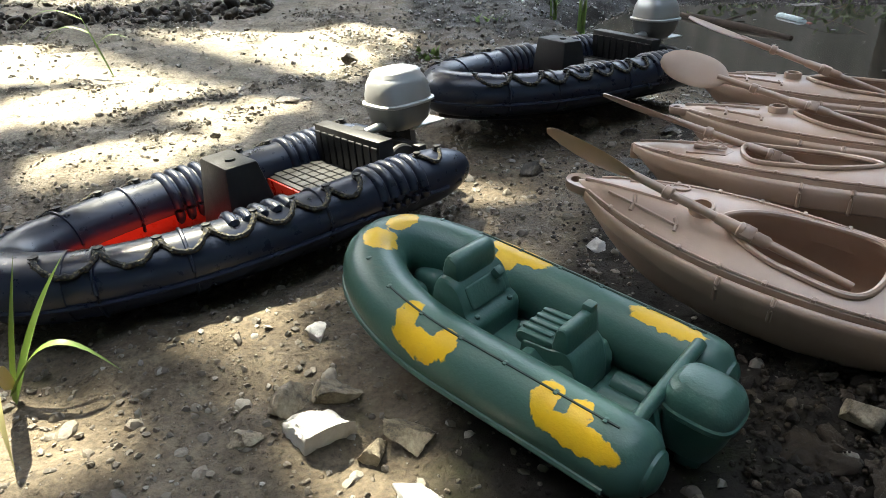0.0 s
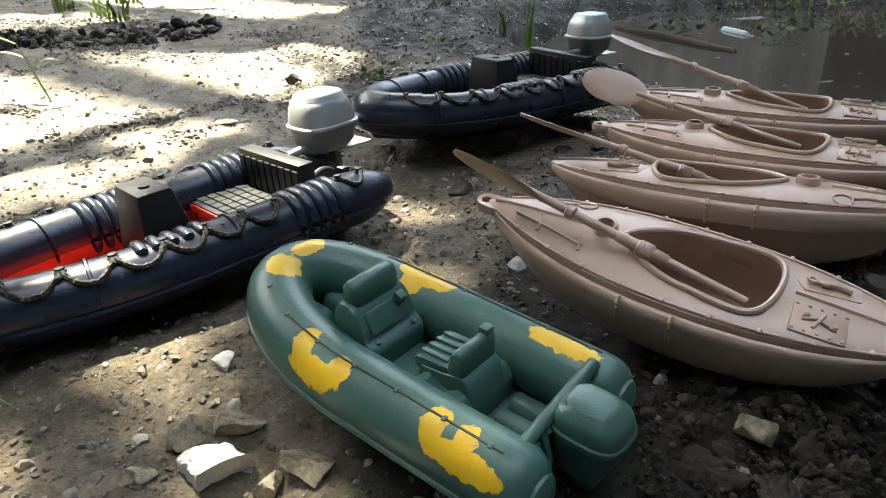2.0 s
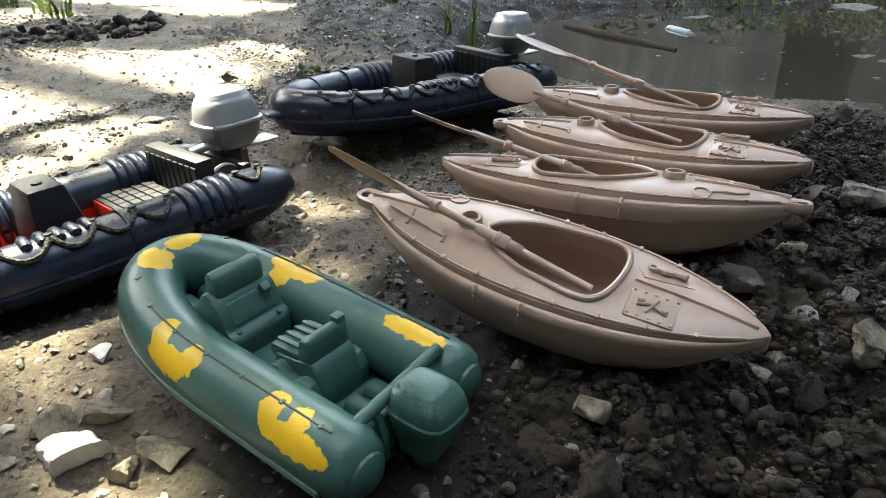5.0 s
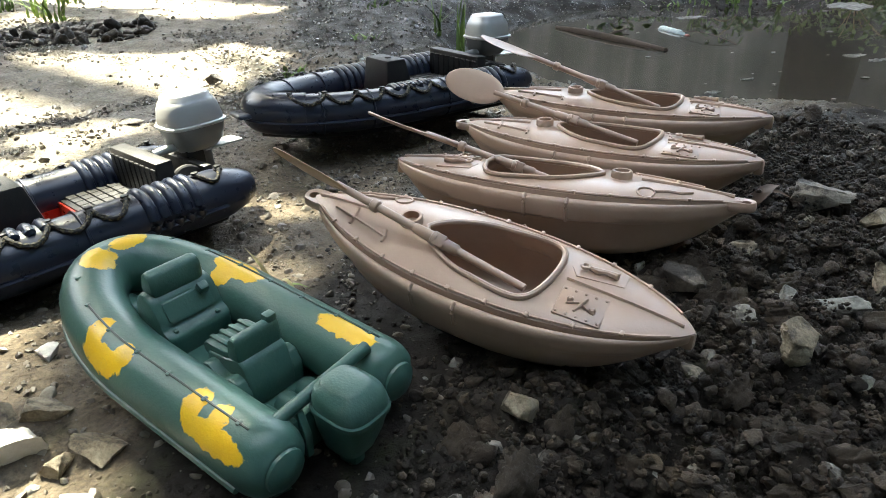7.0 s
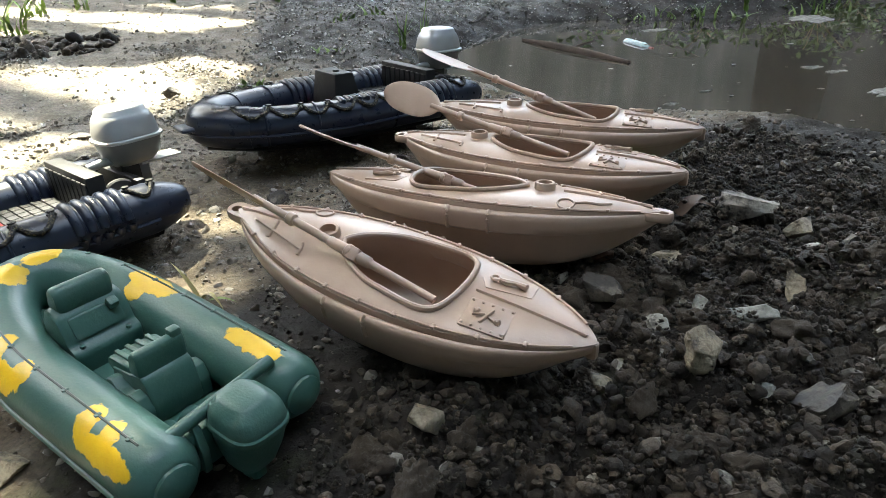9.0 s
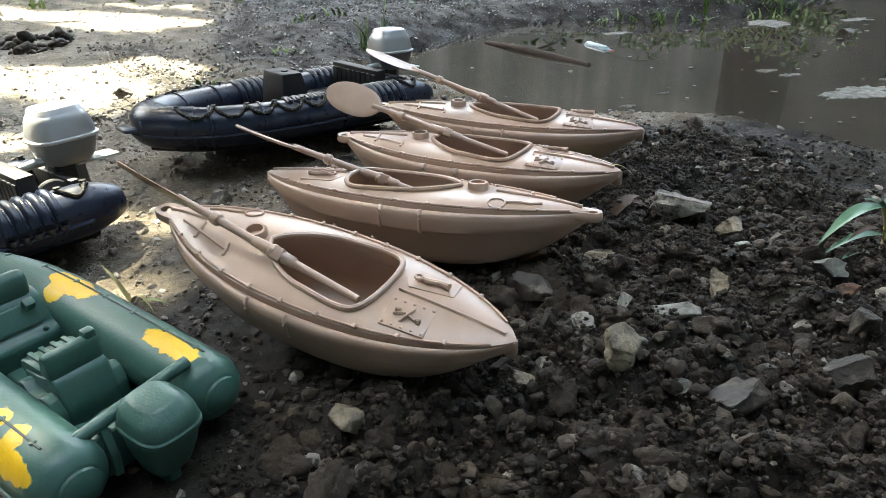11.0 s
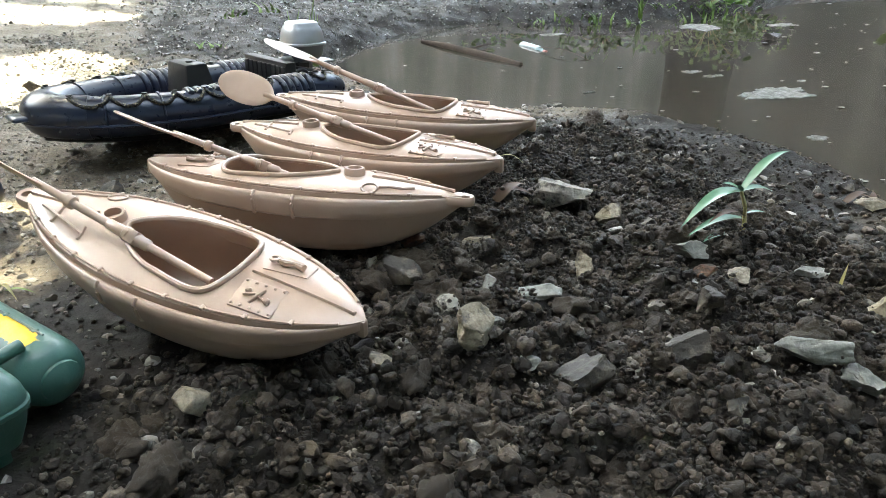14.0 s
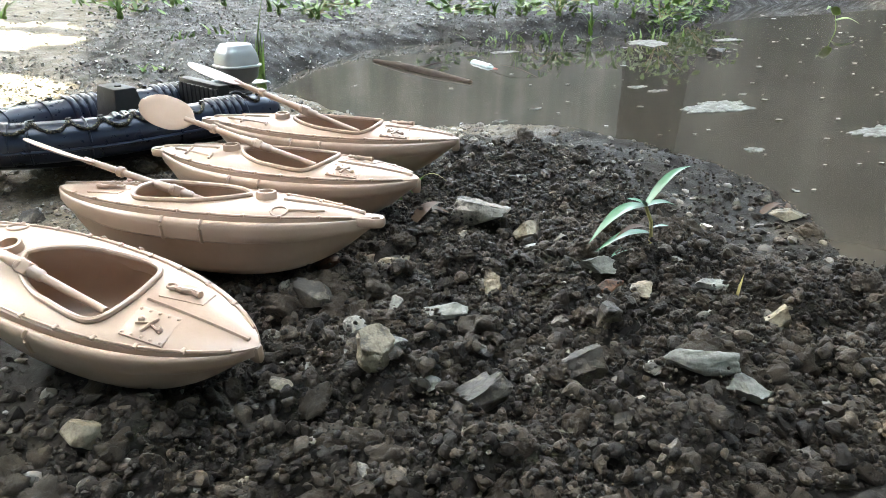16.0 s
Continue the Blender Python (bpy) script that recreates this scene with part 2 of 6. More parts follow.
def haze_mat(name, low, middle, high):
    """Backdrop paint for distant wood: soft blotches, faint upright trunk streaks, haze put into the colour."""
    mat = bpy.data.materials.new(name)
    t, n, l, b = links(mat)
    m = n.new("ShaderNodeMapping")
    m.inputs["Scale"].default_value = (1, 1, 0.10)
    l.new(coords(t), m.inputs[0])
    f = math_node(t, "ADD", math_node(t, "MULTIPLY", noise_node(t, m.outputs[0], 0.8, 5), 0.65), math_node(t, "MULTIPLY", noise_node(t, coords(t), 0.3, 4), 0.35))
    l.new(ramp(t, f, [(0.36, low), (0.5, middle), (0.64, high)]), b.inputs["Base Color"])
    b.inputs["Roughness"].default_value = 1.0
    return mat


# one paint pale with haze and one dark, setting what the water mirrors
PAINTED_HAZE = haze_mat("painted_haze_slope", (0.034, 0.030, 0.023), (0.105, 0.094, 0.076), (0.22, 0.20, 0.166))
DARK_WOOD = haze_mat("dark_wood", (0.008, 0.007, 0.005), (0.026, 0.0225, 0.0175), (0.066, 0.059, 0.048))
PALE_STONE = earthy("pale_limestone", [(0.25, (0.09, 0.076, 0.058)), (0.45, (0.22, 0.192, 0.153)), (0.7, (0.41, 0.375, 0.31))], 90, 0.45, relief=0.9, spec=0.5, dirt=0.3)
CHIP = earthy("stone_chip", [(0.15, (0.05, 0.042, 0.033)), (0.45, (0.16, 0.14, 0.11)), (0.7, (0.30, 0.275, 0.225)), (0.95, (0.38, 0.365, 0.325))], 90, 0.4, spec=0.4, by_piece=0.8, dirt=0.35)
BARK = earthy("bark", [(0.25, (0.014, 0.012, 0.010)), (0.5, (0.035, 0.030, 0.025)), (0.8, (0.07, 0.06, 0.05))], 14, fine=60, relief=1.0)
DEADWOOD = earthy("wet_deadwood", [(0.25, (0.03, 0.022, 0.017)), (0.6, (0.085, 0.06, 0.045)), (0.85, (0.14, 0.11, 0.09))], 30)
SCUM = earthy("dry_foam", [(0.38, (0.05, 0.045, 0.036)), (0.5, (0.19, 0.183, 0.163)), (0.65, (0.40, 0.40, 0.375))], 90, 0.85)
LEAF = leafy("canopy_leaf", (0.03, 0.055, 0.012), (0.07, 0.11, 0.025))
PALE_GRASS = leafy("pale_grass_blade", (0.17, 0.26, 0.06), (0.27, 0.36, 0.10))
FADED_RED = plastic("faded_red_plastic", (0.24, 0.06, 0.045), (0.28, 0.09, 0.07), 0.5)
GRASS = leafy("grass_blade", (0.08, 0.15, 0.027), (0.19, 0.28, 0.05))
SPROUT = leafy("seedling_leaf", (0.06, 0.15, 0.085), (0.11, 0.225, 0.13), 0.28)
SPRIG = leafy("young_weed_leaf", (0.10, 0.30, 0.03), (0.16, 0.40, 0.05), 0.4)
STRAW = leafy("dry_straw", (0.30, 0.24, 0.10), (0.42, 0.38, 0.16))
DEADLEAF = leafy("dead_leaf", (0.045, 0.022, 0.010), (0.085, 0.042, 0.017), 0.6)
BOTTLE = plastic("pale_blue_plastic", (0.16, 0.25, 0.27), (0.30, 0.40, 0.42), 0.25, dust=((0.2, 0.18, 0.14), 0.6))


def water_mat():
    mat = bpy.data.materials.new("muddy_water")
    t, n, l, b = links(mat)
    v = coords(t)
    l.new(mix(t, ramp(t, noise_node(t, v, 4, 6, 0.6), [(0.35, (0, 0, 0)), (0.65, (1, 1, 1))]), (0.038, 0.033, 0.025), (0.064, 0.054, 0.042)), b.inputs["Base Color"])
    b.inputs["Roughness"].default_value = 0.035
    b.inputs["IOR"].default_value = 1.33
    bump(t, math_node(t, "ADD", noise_node(t, v, 8, 2), math_node(t, "MULTIPLY", noise_node(t, v, 60, 2), 0.06)), 0.018, 0.02, b)
    return mat


WATER = water_mat()


# ---------------------------------------------------------------- geometry helpers
class Geo:
    """Vertices and faces, gathered piece by piece."""

    def __init__(self):
        self.v, self.f = [], []

    def add(self, verts, faces, m=None):
        k = len(self.v)
        self.v += [(m @ Vector(p)) if m else Vector(p) for p in verts]
        self.f += [tuple(i + k for i in f) for f in faces]
        return self

    def join(self, other, m=None):
        return self.add(other.v, other.f, m)

    def mesh(self, name, sharp=38):
        me = bpy.data.meshes.new(name)
        me.from_pydata([tuple(p) for p in self.v], [], self.f)
        me.polygons.foreach_set("use_smooth", [True] * len(me.polygons))
        if sharp:
            me.set_sharp_from_angle(angle=radians(sharp))
        me.update()
        return me


def thing(name, label, category, m=None, group="", kind=""):
    ob = new(name)
    ob.empty_display_size = 0.02
    if m is not None:
        ob.matrix_world = m
    return tagged(ob, label, category, group, kind)


def part(name, geo, material, parent, label="", m=None, sharp=38):
    me = geo if isinstance(geo, bpy.types.Mesh) else geo.mesh(name, sharp)
    if not me.materials:
        me.materials.append(material)
    ob = new(name, me)
    ob.parent = parent
    if m is not None:
        ob.matrix_basis = m
    if label:
        tagged(ob, label)
    return ob


def solo(name, geo, material, label, category, m=None, group="", kind="", sharp=38):
    ob = new(name, geo.mesh(name, sharp) if isinstance(geo, Geo) else geo)
    if not ob.data.materials:
        ob.data.materials.append(material)
    if m is not None:
        ob.matrix_world = m
    return tagged(ob, label, category, group, kind)


def loft(rings, closed=True, caps=True):
    g, n = Geo(), len(rings[0])
    for r in rings:
        g.v += [Vector(p) for p in r]
    span = n if closed else n - 1
    for i in range(len(rings) - 1):
        for j in range(span):
            a, b = i * n + j, i * n + (j + 1) % n
            g.f.append((a, b, b + n, a + n))
    if caps and closed:
        g.f.append(tuple(range(n))[::-1])
        k = (len(rings) - 1) * n
        g.f.append(tuple(k + j for j in range(n)))
    return g


def tube(path, radius, n=10, closed=False, squash=1.0, caps=True):
    """A round bar along a path; radius: a number or one for each point."""
    p = [Vector(q) for q in path]
    m = len(p)
    rad = radius if isinstance(radius, (list, tuple)) else [radius] * m
    up, rings = Vector((0, 0, 1)), []
    for i in range(m):
        a, b = (p[i - 1], p[(i + 1) % m]) if closed else (p[max(i - 1, 0)], p[min(i + 1, m - 1)])
        d = (b - a).normalized()
        s = d.cross(up)
        s = s.normalized() if s.length > 1e-3 else d.orthogonal().normalized()
        w = s.cross(d)
        rings.append([p[i] + rad[i] * (math.cos(2 * math.pi * j / n) * s + squash * math.sin(2 * math.pi * j / n) * w) for j in range(n)])
    if closed:
        rings.append(rings[0])
    return loft(rings, True, caps and not closed)


def lathe(profile, n=20, m=None):
    return Geo().join(loft([[(r * math.cos(2 * math.pi * j / n), r * math.sin(2 * math.pi * j / n), z) for j in range(n)] for r, z in profile], True, True), m)


def block(sx, sy, sz, bevel=0.0006, top=(1, 1), shift=0.0, m=None, seg=2):
    """A box on z = 0 with rounded edges; top: how much narrower its top is; shift: its top's shift along x."""
    bm = bmesh.new()
    bmesh.ops.create_cube(bm, size=1)
    for v in bm.verts:
        hi = v.co.z > 0
        v.co = Vector((v.co.x * sx * (top[0] if hi else 1) + (shift if hi else 0), v.co.y * sy * (top[1] if hi else 1), (v.co.z + 0.5) * sz))
    if bevel:
        bmesh.ops.bevel(bm, geom=bm.edges[:], offset=bevel, segments=seg, profile=0.5, affect="EDGES")
    bm.verts.index_update()
    g = Geo().add([v.co.copy() for v in bm.verts], [tuple(v.index for v in f.verts) for f in bm.faces], m)
    bm.free()
    return g


def prism(profile, half, round_off):
    """A solid of one outline in x and z, drawn out along y to both sides, with rounded ends and edges."""
    p = [Vector((x, 0, z)) for x, z in profile]
    mid = sum(p, Vector()) / len(p)
    line = []
    for i, q in enumerate(p):
        a, b = (p[i - 1] - q), (p[(i + 1) % len(p)] - q)
        r = min(round_off, a.length * 0.4, b.length * 0.4)
        line += [q + a.normalized() * r, q + (a.normalized() + b.normalized()) * r * 0.3, q + b.normalized() * r]
    size = max((q - mid).length for q in p)
    rings = []
    for y, k in ((-half, 1.0), (-half + 0.3 * round_off, 0.3), (-half + round_off, 0.0), (half - round_off, 0.0), (half - 0.3 * round_off, 0.3), (half, 1.0)):
        rings.append([mid + (q - mid) * (1 - k * round_off / size) + Vector((0, y, 0)) for q in line])
    return loft(rings, True, True)


def ball(level):
    bm = bmesh.new()
    bmesh.ops.create_icosphere(bm, subdivisions=level, radius=1)
    bm.verts.index_update()
    out = np.array([v.co[:] for v in bm.verts]), [tuple(v.index for v in f.verts) for f in bm.faces]
    bm.free()
    return out


BALLS = {k: ball(k) for k in (1, 2, 3, 4)}


def rock(seed, sx, sy, sz, level=4, crag=0.2, flats=9, slab=False):
    """A broken stone: a ball cut by random flats and roughened; a slab is cut squarely first."""
    rng = np.random.default_rng(seed)
    p, f = BALLS[level][0].copy(), BALLS[level][1]
    square = [np.array(a, float) + rng.normal(0, 0.13, 3) for a in ((1, 0, 0), (-1, 0, 0), (0, 1, 0), (0, -1, 0), (0, 0, 1), (0, 0, -1))] if slab else []
    for i in range(len(square) + flats):
        d = square[i] if i < len(square) else rng.normal(size=3)
        d = d / np.linalg.norm(d)
        over = p @ d - (rng.uniform(0.5, 0.62) if i < len(square) else rng.uniform(0.36, 0.72))
        p -= np.clip(over, 0, None)[:, None] * d
    o = Vector(rng.uniform(-50, 50, 3))
    p = np.array([Vector(q) * (1 + crag * (0.5 * noise.noise(Vector(q) * 1.7 + o) + 0.34 * noise.noise(Vector(q) * 4 + o) + 0.30 * noise.noise(Vector(q) * 9 + o) + 0.20 * noise.noise(Vector(q) * 19 + o))) for q in p])
    p /= np.abs(p).max(0)
    return Geo().add(p * np.array([sx, sy, sz]), f)


# ---------------------------------------------------------------- the lie of the land
POND = [(0.188, 0.883), (0.215, 0.78), (0.275, 0.67), (0.352, 0.53), (0.397, 0.48), (0.440, 0.425), (0.475, 0.37), (0.496, 0.305),
        (0.486, 0.252), (0.466, 0.21), (0.455, 0.18), (0.46, 0.12), (0.55, -0.1), (0.9, -0.5), (3.0, -0.6), (4.2, 1.0), (3.0, 2.3),
        (2.1, 2.05), (1.87, 2.0), (1.45, 1.73), (1.22, 1.52), (1.07, 1.37), (0.914, 1.325), (0.776, 1.297), (0.652, 1.285),
        (0.542, 1.30), (0.422, 1.252), (0.327, 1.164), (0.263, 1.076), (0.216, 1.0)]
SPOTS = [(-.05, .15, .069), (-.12, .2, .064), (-.05, .205, .069), (.02, .15, .069), (.16, .135, .071), (.11, .2, .073), (.06, .27, .066), (.085, .222, .071), (.14, .175, .075),
         (.15, .25, .0755), (.18, .3, .0765), (.21, .355, .078), (-.09, .28, .058), (.0, .33, .06), (.09, .46, .059), (-.2, .45, .056),
         (-.08, .7, .047), (-.3, .65, .05), (.24, .14, .080), (.305, .122, .091), (.23, .18, .085), (.278, .258, .086), (.319, .293, .0825), (.36, .285, .079),
         (.33, .19, .093), (.42, .24, .075), (.2, .6, .04), (.4, 1.5, .03), (-.3, 1.5, .05), (.4, .1, .085)]


def pond_depth(x, y):
    """Distance from the waterline, positive inside the pond."""
    x, y = np.asarray(x, float), np.asarray(y, float)
    best, inside = np.full(x.shape, 1e9), np.zeros(x.shape, bool)
    for (ax, ay), (bx, by) in zip(POND, POND[1:] + POND[:1]):
        dx, dy = bx - ax, by - ay
        s = np.clip(((x - ax) * dx + (y - ay) * dy) / (dx * dx + dy * dy), 0, 1)
        best = np.minimum(best, np.hypot(x - ax - s * dx, y - ay - s * dy))
        if ay != by:
            inside ^= ((ay > y) != (by > y)) & (x < ax + (y - ay) * dx / dy)
    return np.where(inside, best, -best)


def looseness(x, y):
    """1 on the heap of loose soil beside the water, 0 on trodden ground."""
    x, y = np.asarray(x, float), np.asarray(y, float)
    a = np.clip((x - 0.060 - 0.42 * np.clip(y - 0.13, 0, 1)) / 0.08, 0, 1)
    a = a * np.clip(1 - np.clip((x - 0.345) / 0.06, 0, 1) * np.clip((y - 0.17) / 0.05, 0, 1), 0.12, 1)
    return a * np.clip((0.46 - y) / 0.12, 0, 1)


def darkness(x, y):
    """1 where the soil is dark and wet, near shadow painted in; 0 on brown silt."""
    near = np.clip((x + 0.035 - 0.42 * np.clip(y - 0.12, 0, 1)) / 0.06, 0, 1) * np.clip((0.50 - y) / 0.12, 0, 1)
    shore = 0.92 * np.clip((y - 0.62) / 0.3, 0, 1) * np.clip((x + 0.10) / 0.1, 0, 1)
    return np.maximum(np.maximum(near, shore), 0.5 * ruts(x, y))


RUTS = [(-0.30, 0.43, -0.24, 0.506, 0.020), (-0.24, 0.506, -0.185, 0.551, 0.024), (-0.185, 0.551, -0.132, 0.604, 0.028), (-0.132, 0.604, -0.07, 0.66, 0.030),
        (-0.20, 0.455, -0.141, 0.518, 0.016), (-0.37, 0.59, -0.286, 0.609, 0.014), (-0.50, 0.82, -0.40, 0.76, 0.035), (-0.46, 0.94, -0.31, 0.84, 0.040), (-0.31, 0.84, -0.21, 0.79, 0.020),
        (-0.14, 0.92, -0.03, 0.71, 0.045), (-0.60, 1.02, -0.35, 1.02, 0.05), (-0.05, 0.62, 0.03, 0.52, 0.05)]


def ruts(x, y):
    """1 along the dark strips of churned mud on the open ground, 0 elsewhere."""
    x, y = np.asarray(x, float), np.asarray(y, float)
    best = np.zeros(x.shape)
    wobble = 0.010 * np.sin(x * 71 + 1.7 * np.sin(y * 53)) + 0.008 * np.sin(y * 97 + x * 131)
    for ax, ay, bx, by, w in RUTS:
        dx, dy = bx - ax, by - ay
        s = np.clip(((x - ax) * dx + (y - ay) * dy) / (dx * dx + dy * dy), 0, 1)
        best = np.maximum(best, np.clip(1.5 - (np.hypot(x - ax - s * dx, y - ay - s * dy) + wobble) / w * 1.2, 0, 1))
    return best


def paleness(x, y):
    """1 on the paler open ground, slight on the far shore, 0 elsewhere."""
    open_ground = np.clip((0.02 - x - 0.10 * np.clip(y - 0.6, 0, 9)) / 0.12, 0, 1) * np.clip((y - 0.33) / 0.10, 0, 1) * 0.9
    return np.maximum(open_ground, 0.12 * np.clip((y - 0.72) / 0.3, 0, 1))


def land(x, y):
    x, y = np.asarray(x, float), np.asarray(y, float)
    num, den = np.zeros(x.shape), np.zeros(x.shape)
    for sx, sy, sz in SPOTS:
        w = 1 / ((x - sx) ** 2 + (y - sy) ** 2 + 0.03 ** 2) ** 2
        num += w * sz
        den += w
    z = num / den
    d = pond_depth(x, y)
    near = np.clip(1 - (y - 0.7) / 0.4, 0, 1)
    width = 0.030 * near + 0.16 * (1 - near)
    s = np.clip((d + width * 0.85) / (width * 1.25), 0, 1)
    s = s * s * (3 - 2 * s)
    return z * (1 - s) - 0.045 * s


def rough(x, y, k):
    """Small unevenness of the ground at a place of looseness k."""
    q = Vector((x, y, 0))
    a = noise.fractal(q * 16, 0.9, 2.0, 3) * 0.0045
    b = noise.fractal(q * 75 + Vector((7, 3, 1)), 0.8, 2.0, 4) * (0.0012 + 0.0042 * k)
    c = abs(noise.noise(q * 210 + Vector((1, 9, 4)))) * (0.0005 + 0.0030 * k)
    k = max(k, 0.45 * float(ruts(x, y)) if x < 0.05 and 0.4 < y < 1.1 else 0.0)
    d = noise.fractal(q * 34 + Vector((5, 5, 2)), 0.9, 2.0, 3) * 0.0075 * k
    return a + b + c + d


def height(x, y):
    return float(land(x, y)) + rough(x, y, float(looseness(x, y)))


def axis(lo, hi, step, far, grow=1.16):
    mid = list(np.arange(lo, hi + step / 2, step))
    out, d = [], step
    while (out[-1] if out else hi) < far:
        d *= grow
        out.append((out[-1] if out else hi) + d)
    left, d = [], step
    while (left[-1] if left else lo) > -far:
        d *= grow
        left.append((left[-1] if left else lo) - d)
    return np.array(left[::-1] + mid + out)


def build_ground():
    xs, ys = axis(-0.30, 0.54, 0.0026, 60), axis(0.06, 0.62, 0.0026, 60, 1.035)
    X, Y = np.meshgrid(xs, ys)
    Z, K = land(X, Y), looseness(X, Y)
    near = (np.abs(X) < 3) & (np.abs(Y) < 3.5)
    flat = [(float(x), float(y), float(z) + (rough(float(x), float(y), float(k)) if q else 0.0)) for x, y, z, k, q in zip(X.ravel(), Y.ravel(), Z.ravel(), K.ravel(), near.ravel())]
    w = len(xs)
    g = Geo()
    g.v = flat
    i = (np.arange(len(ys) - 1)[:, None] * w + np.arange(w - 1)).ravel()
    g.f = np.stack([i, i + 1, i + w + 1, i + w], 1).tolist()
    ob = solo("ground", g, GROUND, "damp brown trodden earth with grit, rising to a heap of loose dark soil", "ground", kind="structure", sharp=0)
    a = ob.data.attributes.new("loose", "FLOAT", "POINT")
    a.data.foreach_set("value", np.maximum(K, darkness(X, Y)).ravel().astype(np.float32))
    a = ob.data.attributes.new("pale_share", "FLOAT", "POINT")
    a.data.foreach_set("value", paleness(X, Y).ravel().astype(np.float32))
    return ob


ground = build_ground()
pond = Geo().add([(x, y, 0) for x, y in ((-3, -3), (9, -3), (9, 5), (-3, 5))], [(0, 1, 2, 3)])
water = solo("water", pond, WATER, "still muddy brown puddle water reflecting trees", "water", kind="structure", sharp=0)


# ---------------------------------------------------------------- toy kayak
def kayak_half(x, w=0.0250):
    s = min(abs(x + 0.001) / 0.0785, 1.0)
    return w * max(1 - s ** 2.1, 0) ** 0.85 if x > -0.001 else w * max(1 - s ** 2.3, 0) ** 0.74


def kayak_rim(x):
    return 0.0310 + 0.0012 * (abs(x) / 0.08) ** 2


def kayak_deck(x, y):
    w = max(kayak_half(x), 1e-4)
    return kayak_rim(x) + 0.0053 * max(0, 1 - abs(y / w) ** 2.6) * (1 - 0.9 * (abs(x) / 0.082) ** 3)


def hatch_point(th):
    """The cockpit's edge: rounded to the bow, squared off to the stern."""
    v = math.cos(th)
    x = -0.0055 + 0.0262 * v
    if v >= 0:
        w = 0.0148 * max(1 - v ** 1.7, 0) ** 0.72
    else:
        w = (0.0148 + 0.0016 * math.sin(math.pi * min(-v, 1) * 0.8)) * max(1 - abs(v) ** 9, 0) ** 0.5
    return x, math.copysign(w, math.sin(th))


def build_kayak():
    k = thing("kayak", "tan plastic toy kayak with open cockpit, lying on bare earth", "toy kayak", group="row of toy kayaks")
    xs = [0.0785 * math.cos(math.pi * i / 60) - 0.001 for i in range(61)]
    prof = ((0.0, 0.0), (0.32, 0.008), (0.55, 0.03), (0.72, 0.09), (0.81, 0.20), (0.86, 0.35), (0.895, 0.52), (0.91, 0.64), (0.915, 0.655), (1.0, 0.66), (1.032, 0.685), (1.046, 0.78), (1.055, 0.87), (1.050, 0.935), (1.025, 0.972), (0.99, 0.99), (0.968, 0.995), (0.945, 0.985), (0.936, 0.945), (0.912, 0.945))
    rings = []
    for x in xs:
        w, top = max(kayak_half(x), 0.0006), kayak_rim(x)
        keel = 0.0035 + 0.020 * (abs(x) / 0.0795) ** 3.2
        side = [(x * (1 - 0.10 * max(0, 1 - b / 0.64)), a * w, keel + b * (top - keel)) for a, b in prof] + [(x, 0.902 * w, kayak_deck(x, 0.902 * w) + 0.0001)]
        rings.append(side[::-1] + [(p[0], -p[1], p[2]) for p in side[1:]])
    part("hull", loft(rings, False, False), TAN, k)
    n, rows = 120, 8
    ths = [2 * math.pi * (i + 0.5) / n for i in range(n)]
    rings = []
    for r in range(rows + 1):
        s = r / rows
        ring = []
        for th in ths:
            gx = -0.001 + 0.0782 * math.cos(th)
            gy = math.copysign(0.905 * kayak_half(gx), math.sin(th))
            ox, oy = hatch_point(th)
            x, y = ox + (gx - ox) * s, oy + (gy - oy) * s
            ring.append((x, y, kayak_deck(x, y)))
        rings.append(ring)
    part("deck", loft(rings, True, False), TAN, k)
    hatch = [hatch_point(th) for th in ths]
    part("coaming", tube([(x, y, kayak_deck(x, y) + 0.0006) for x, y in hatch], 0.0011, 8, True, 1.1), TAN, k)
    def tub(kx, ky, z, limit):
        """A ring of the tub under the hatch, kept inside the hull."""
        ring = []
        for x, y in hatch:
            wide = limit * kayak_half(x * kx)
            ring.append((x * kx, max(-wide, min(wide, y * ky)), z))
        return ring
    inner = [[(x, y, kayak_deck(x, y)) for x, y in hatch], [(x * 1.02, y * 1.02, kayak_deck(x, y) - 0.0030) for x, y in hatch], tub(1.35, 1.38, 0.024, 0.84), tub(1.35, 1.36, 0.016, 0.78), tub(1.15, 1.0, 0.0095, 0.60), tub(0.8, 0.6, 0.0070, 0.45)]
    g = loft(inner, True, False)
    g.f.append(tuple(5 * n + j for j in range(n)))
    part("cockpit_tub", g, TAN, k)
    # perimeter cords with knots
    for side in (1, -1):
        for inset, rad in ((0.868, 0.0006),):
            path = []
            for i in range(41):
                x = 0.070 - 0.1435 * i / 40
                y = side * inset * kayak_half(x)
                path.append((x, y, kayak_deck(x, min(abs(y), kayak_half(x))) + 0.0003 if inset < 1 else kayak_rim(x) * 0.86))
            part("edge_cord", tube(path, rad, 6), TAN, k)
        for i in range(9):
            x = 0.058 - 0.0148 * i
            y = side * 0.868 * kayak_half(x)
            part("cord_knot", block(0.0015, 0.0021, 0.0014, 0.0004, m=pose(x, y, kayak_deck(x, abs(y)) - 0.0002)), TAN, k)
        for x in (0.012, -0.006):
            strap = [(x, side * a * kayak_half(x), 0.0035 + b * (kayak_rim(x) - 0.0035)) for a, b in ((0.99, 0.652), (1.036, 0.680), (1.052, 0.78), (1.061, 0.87), (1.056, 0.94), (1.03, 0.978), (0.99, 0.996))]
            part("hull_strap", tube(strap, 0.0008, 8), TAN, k)
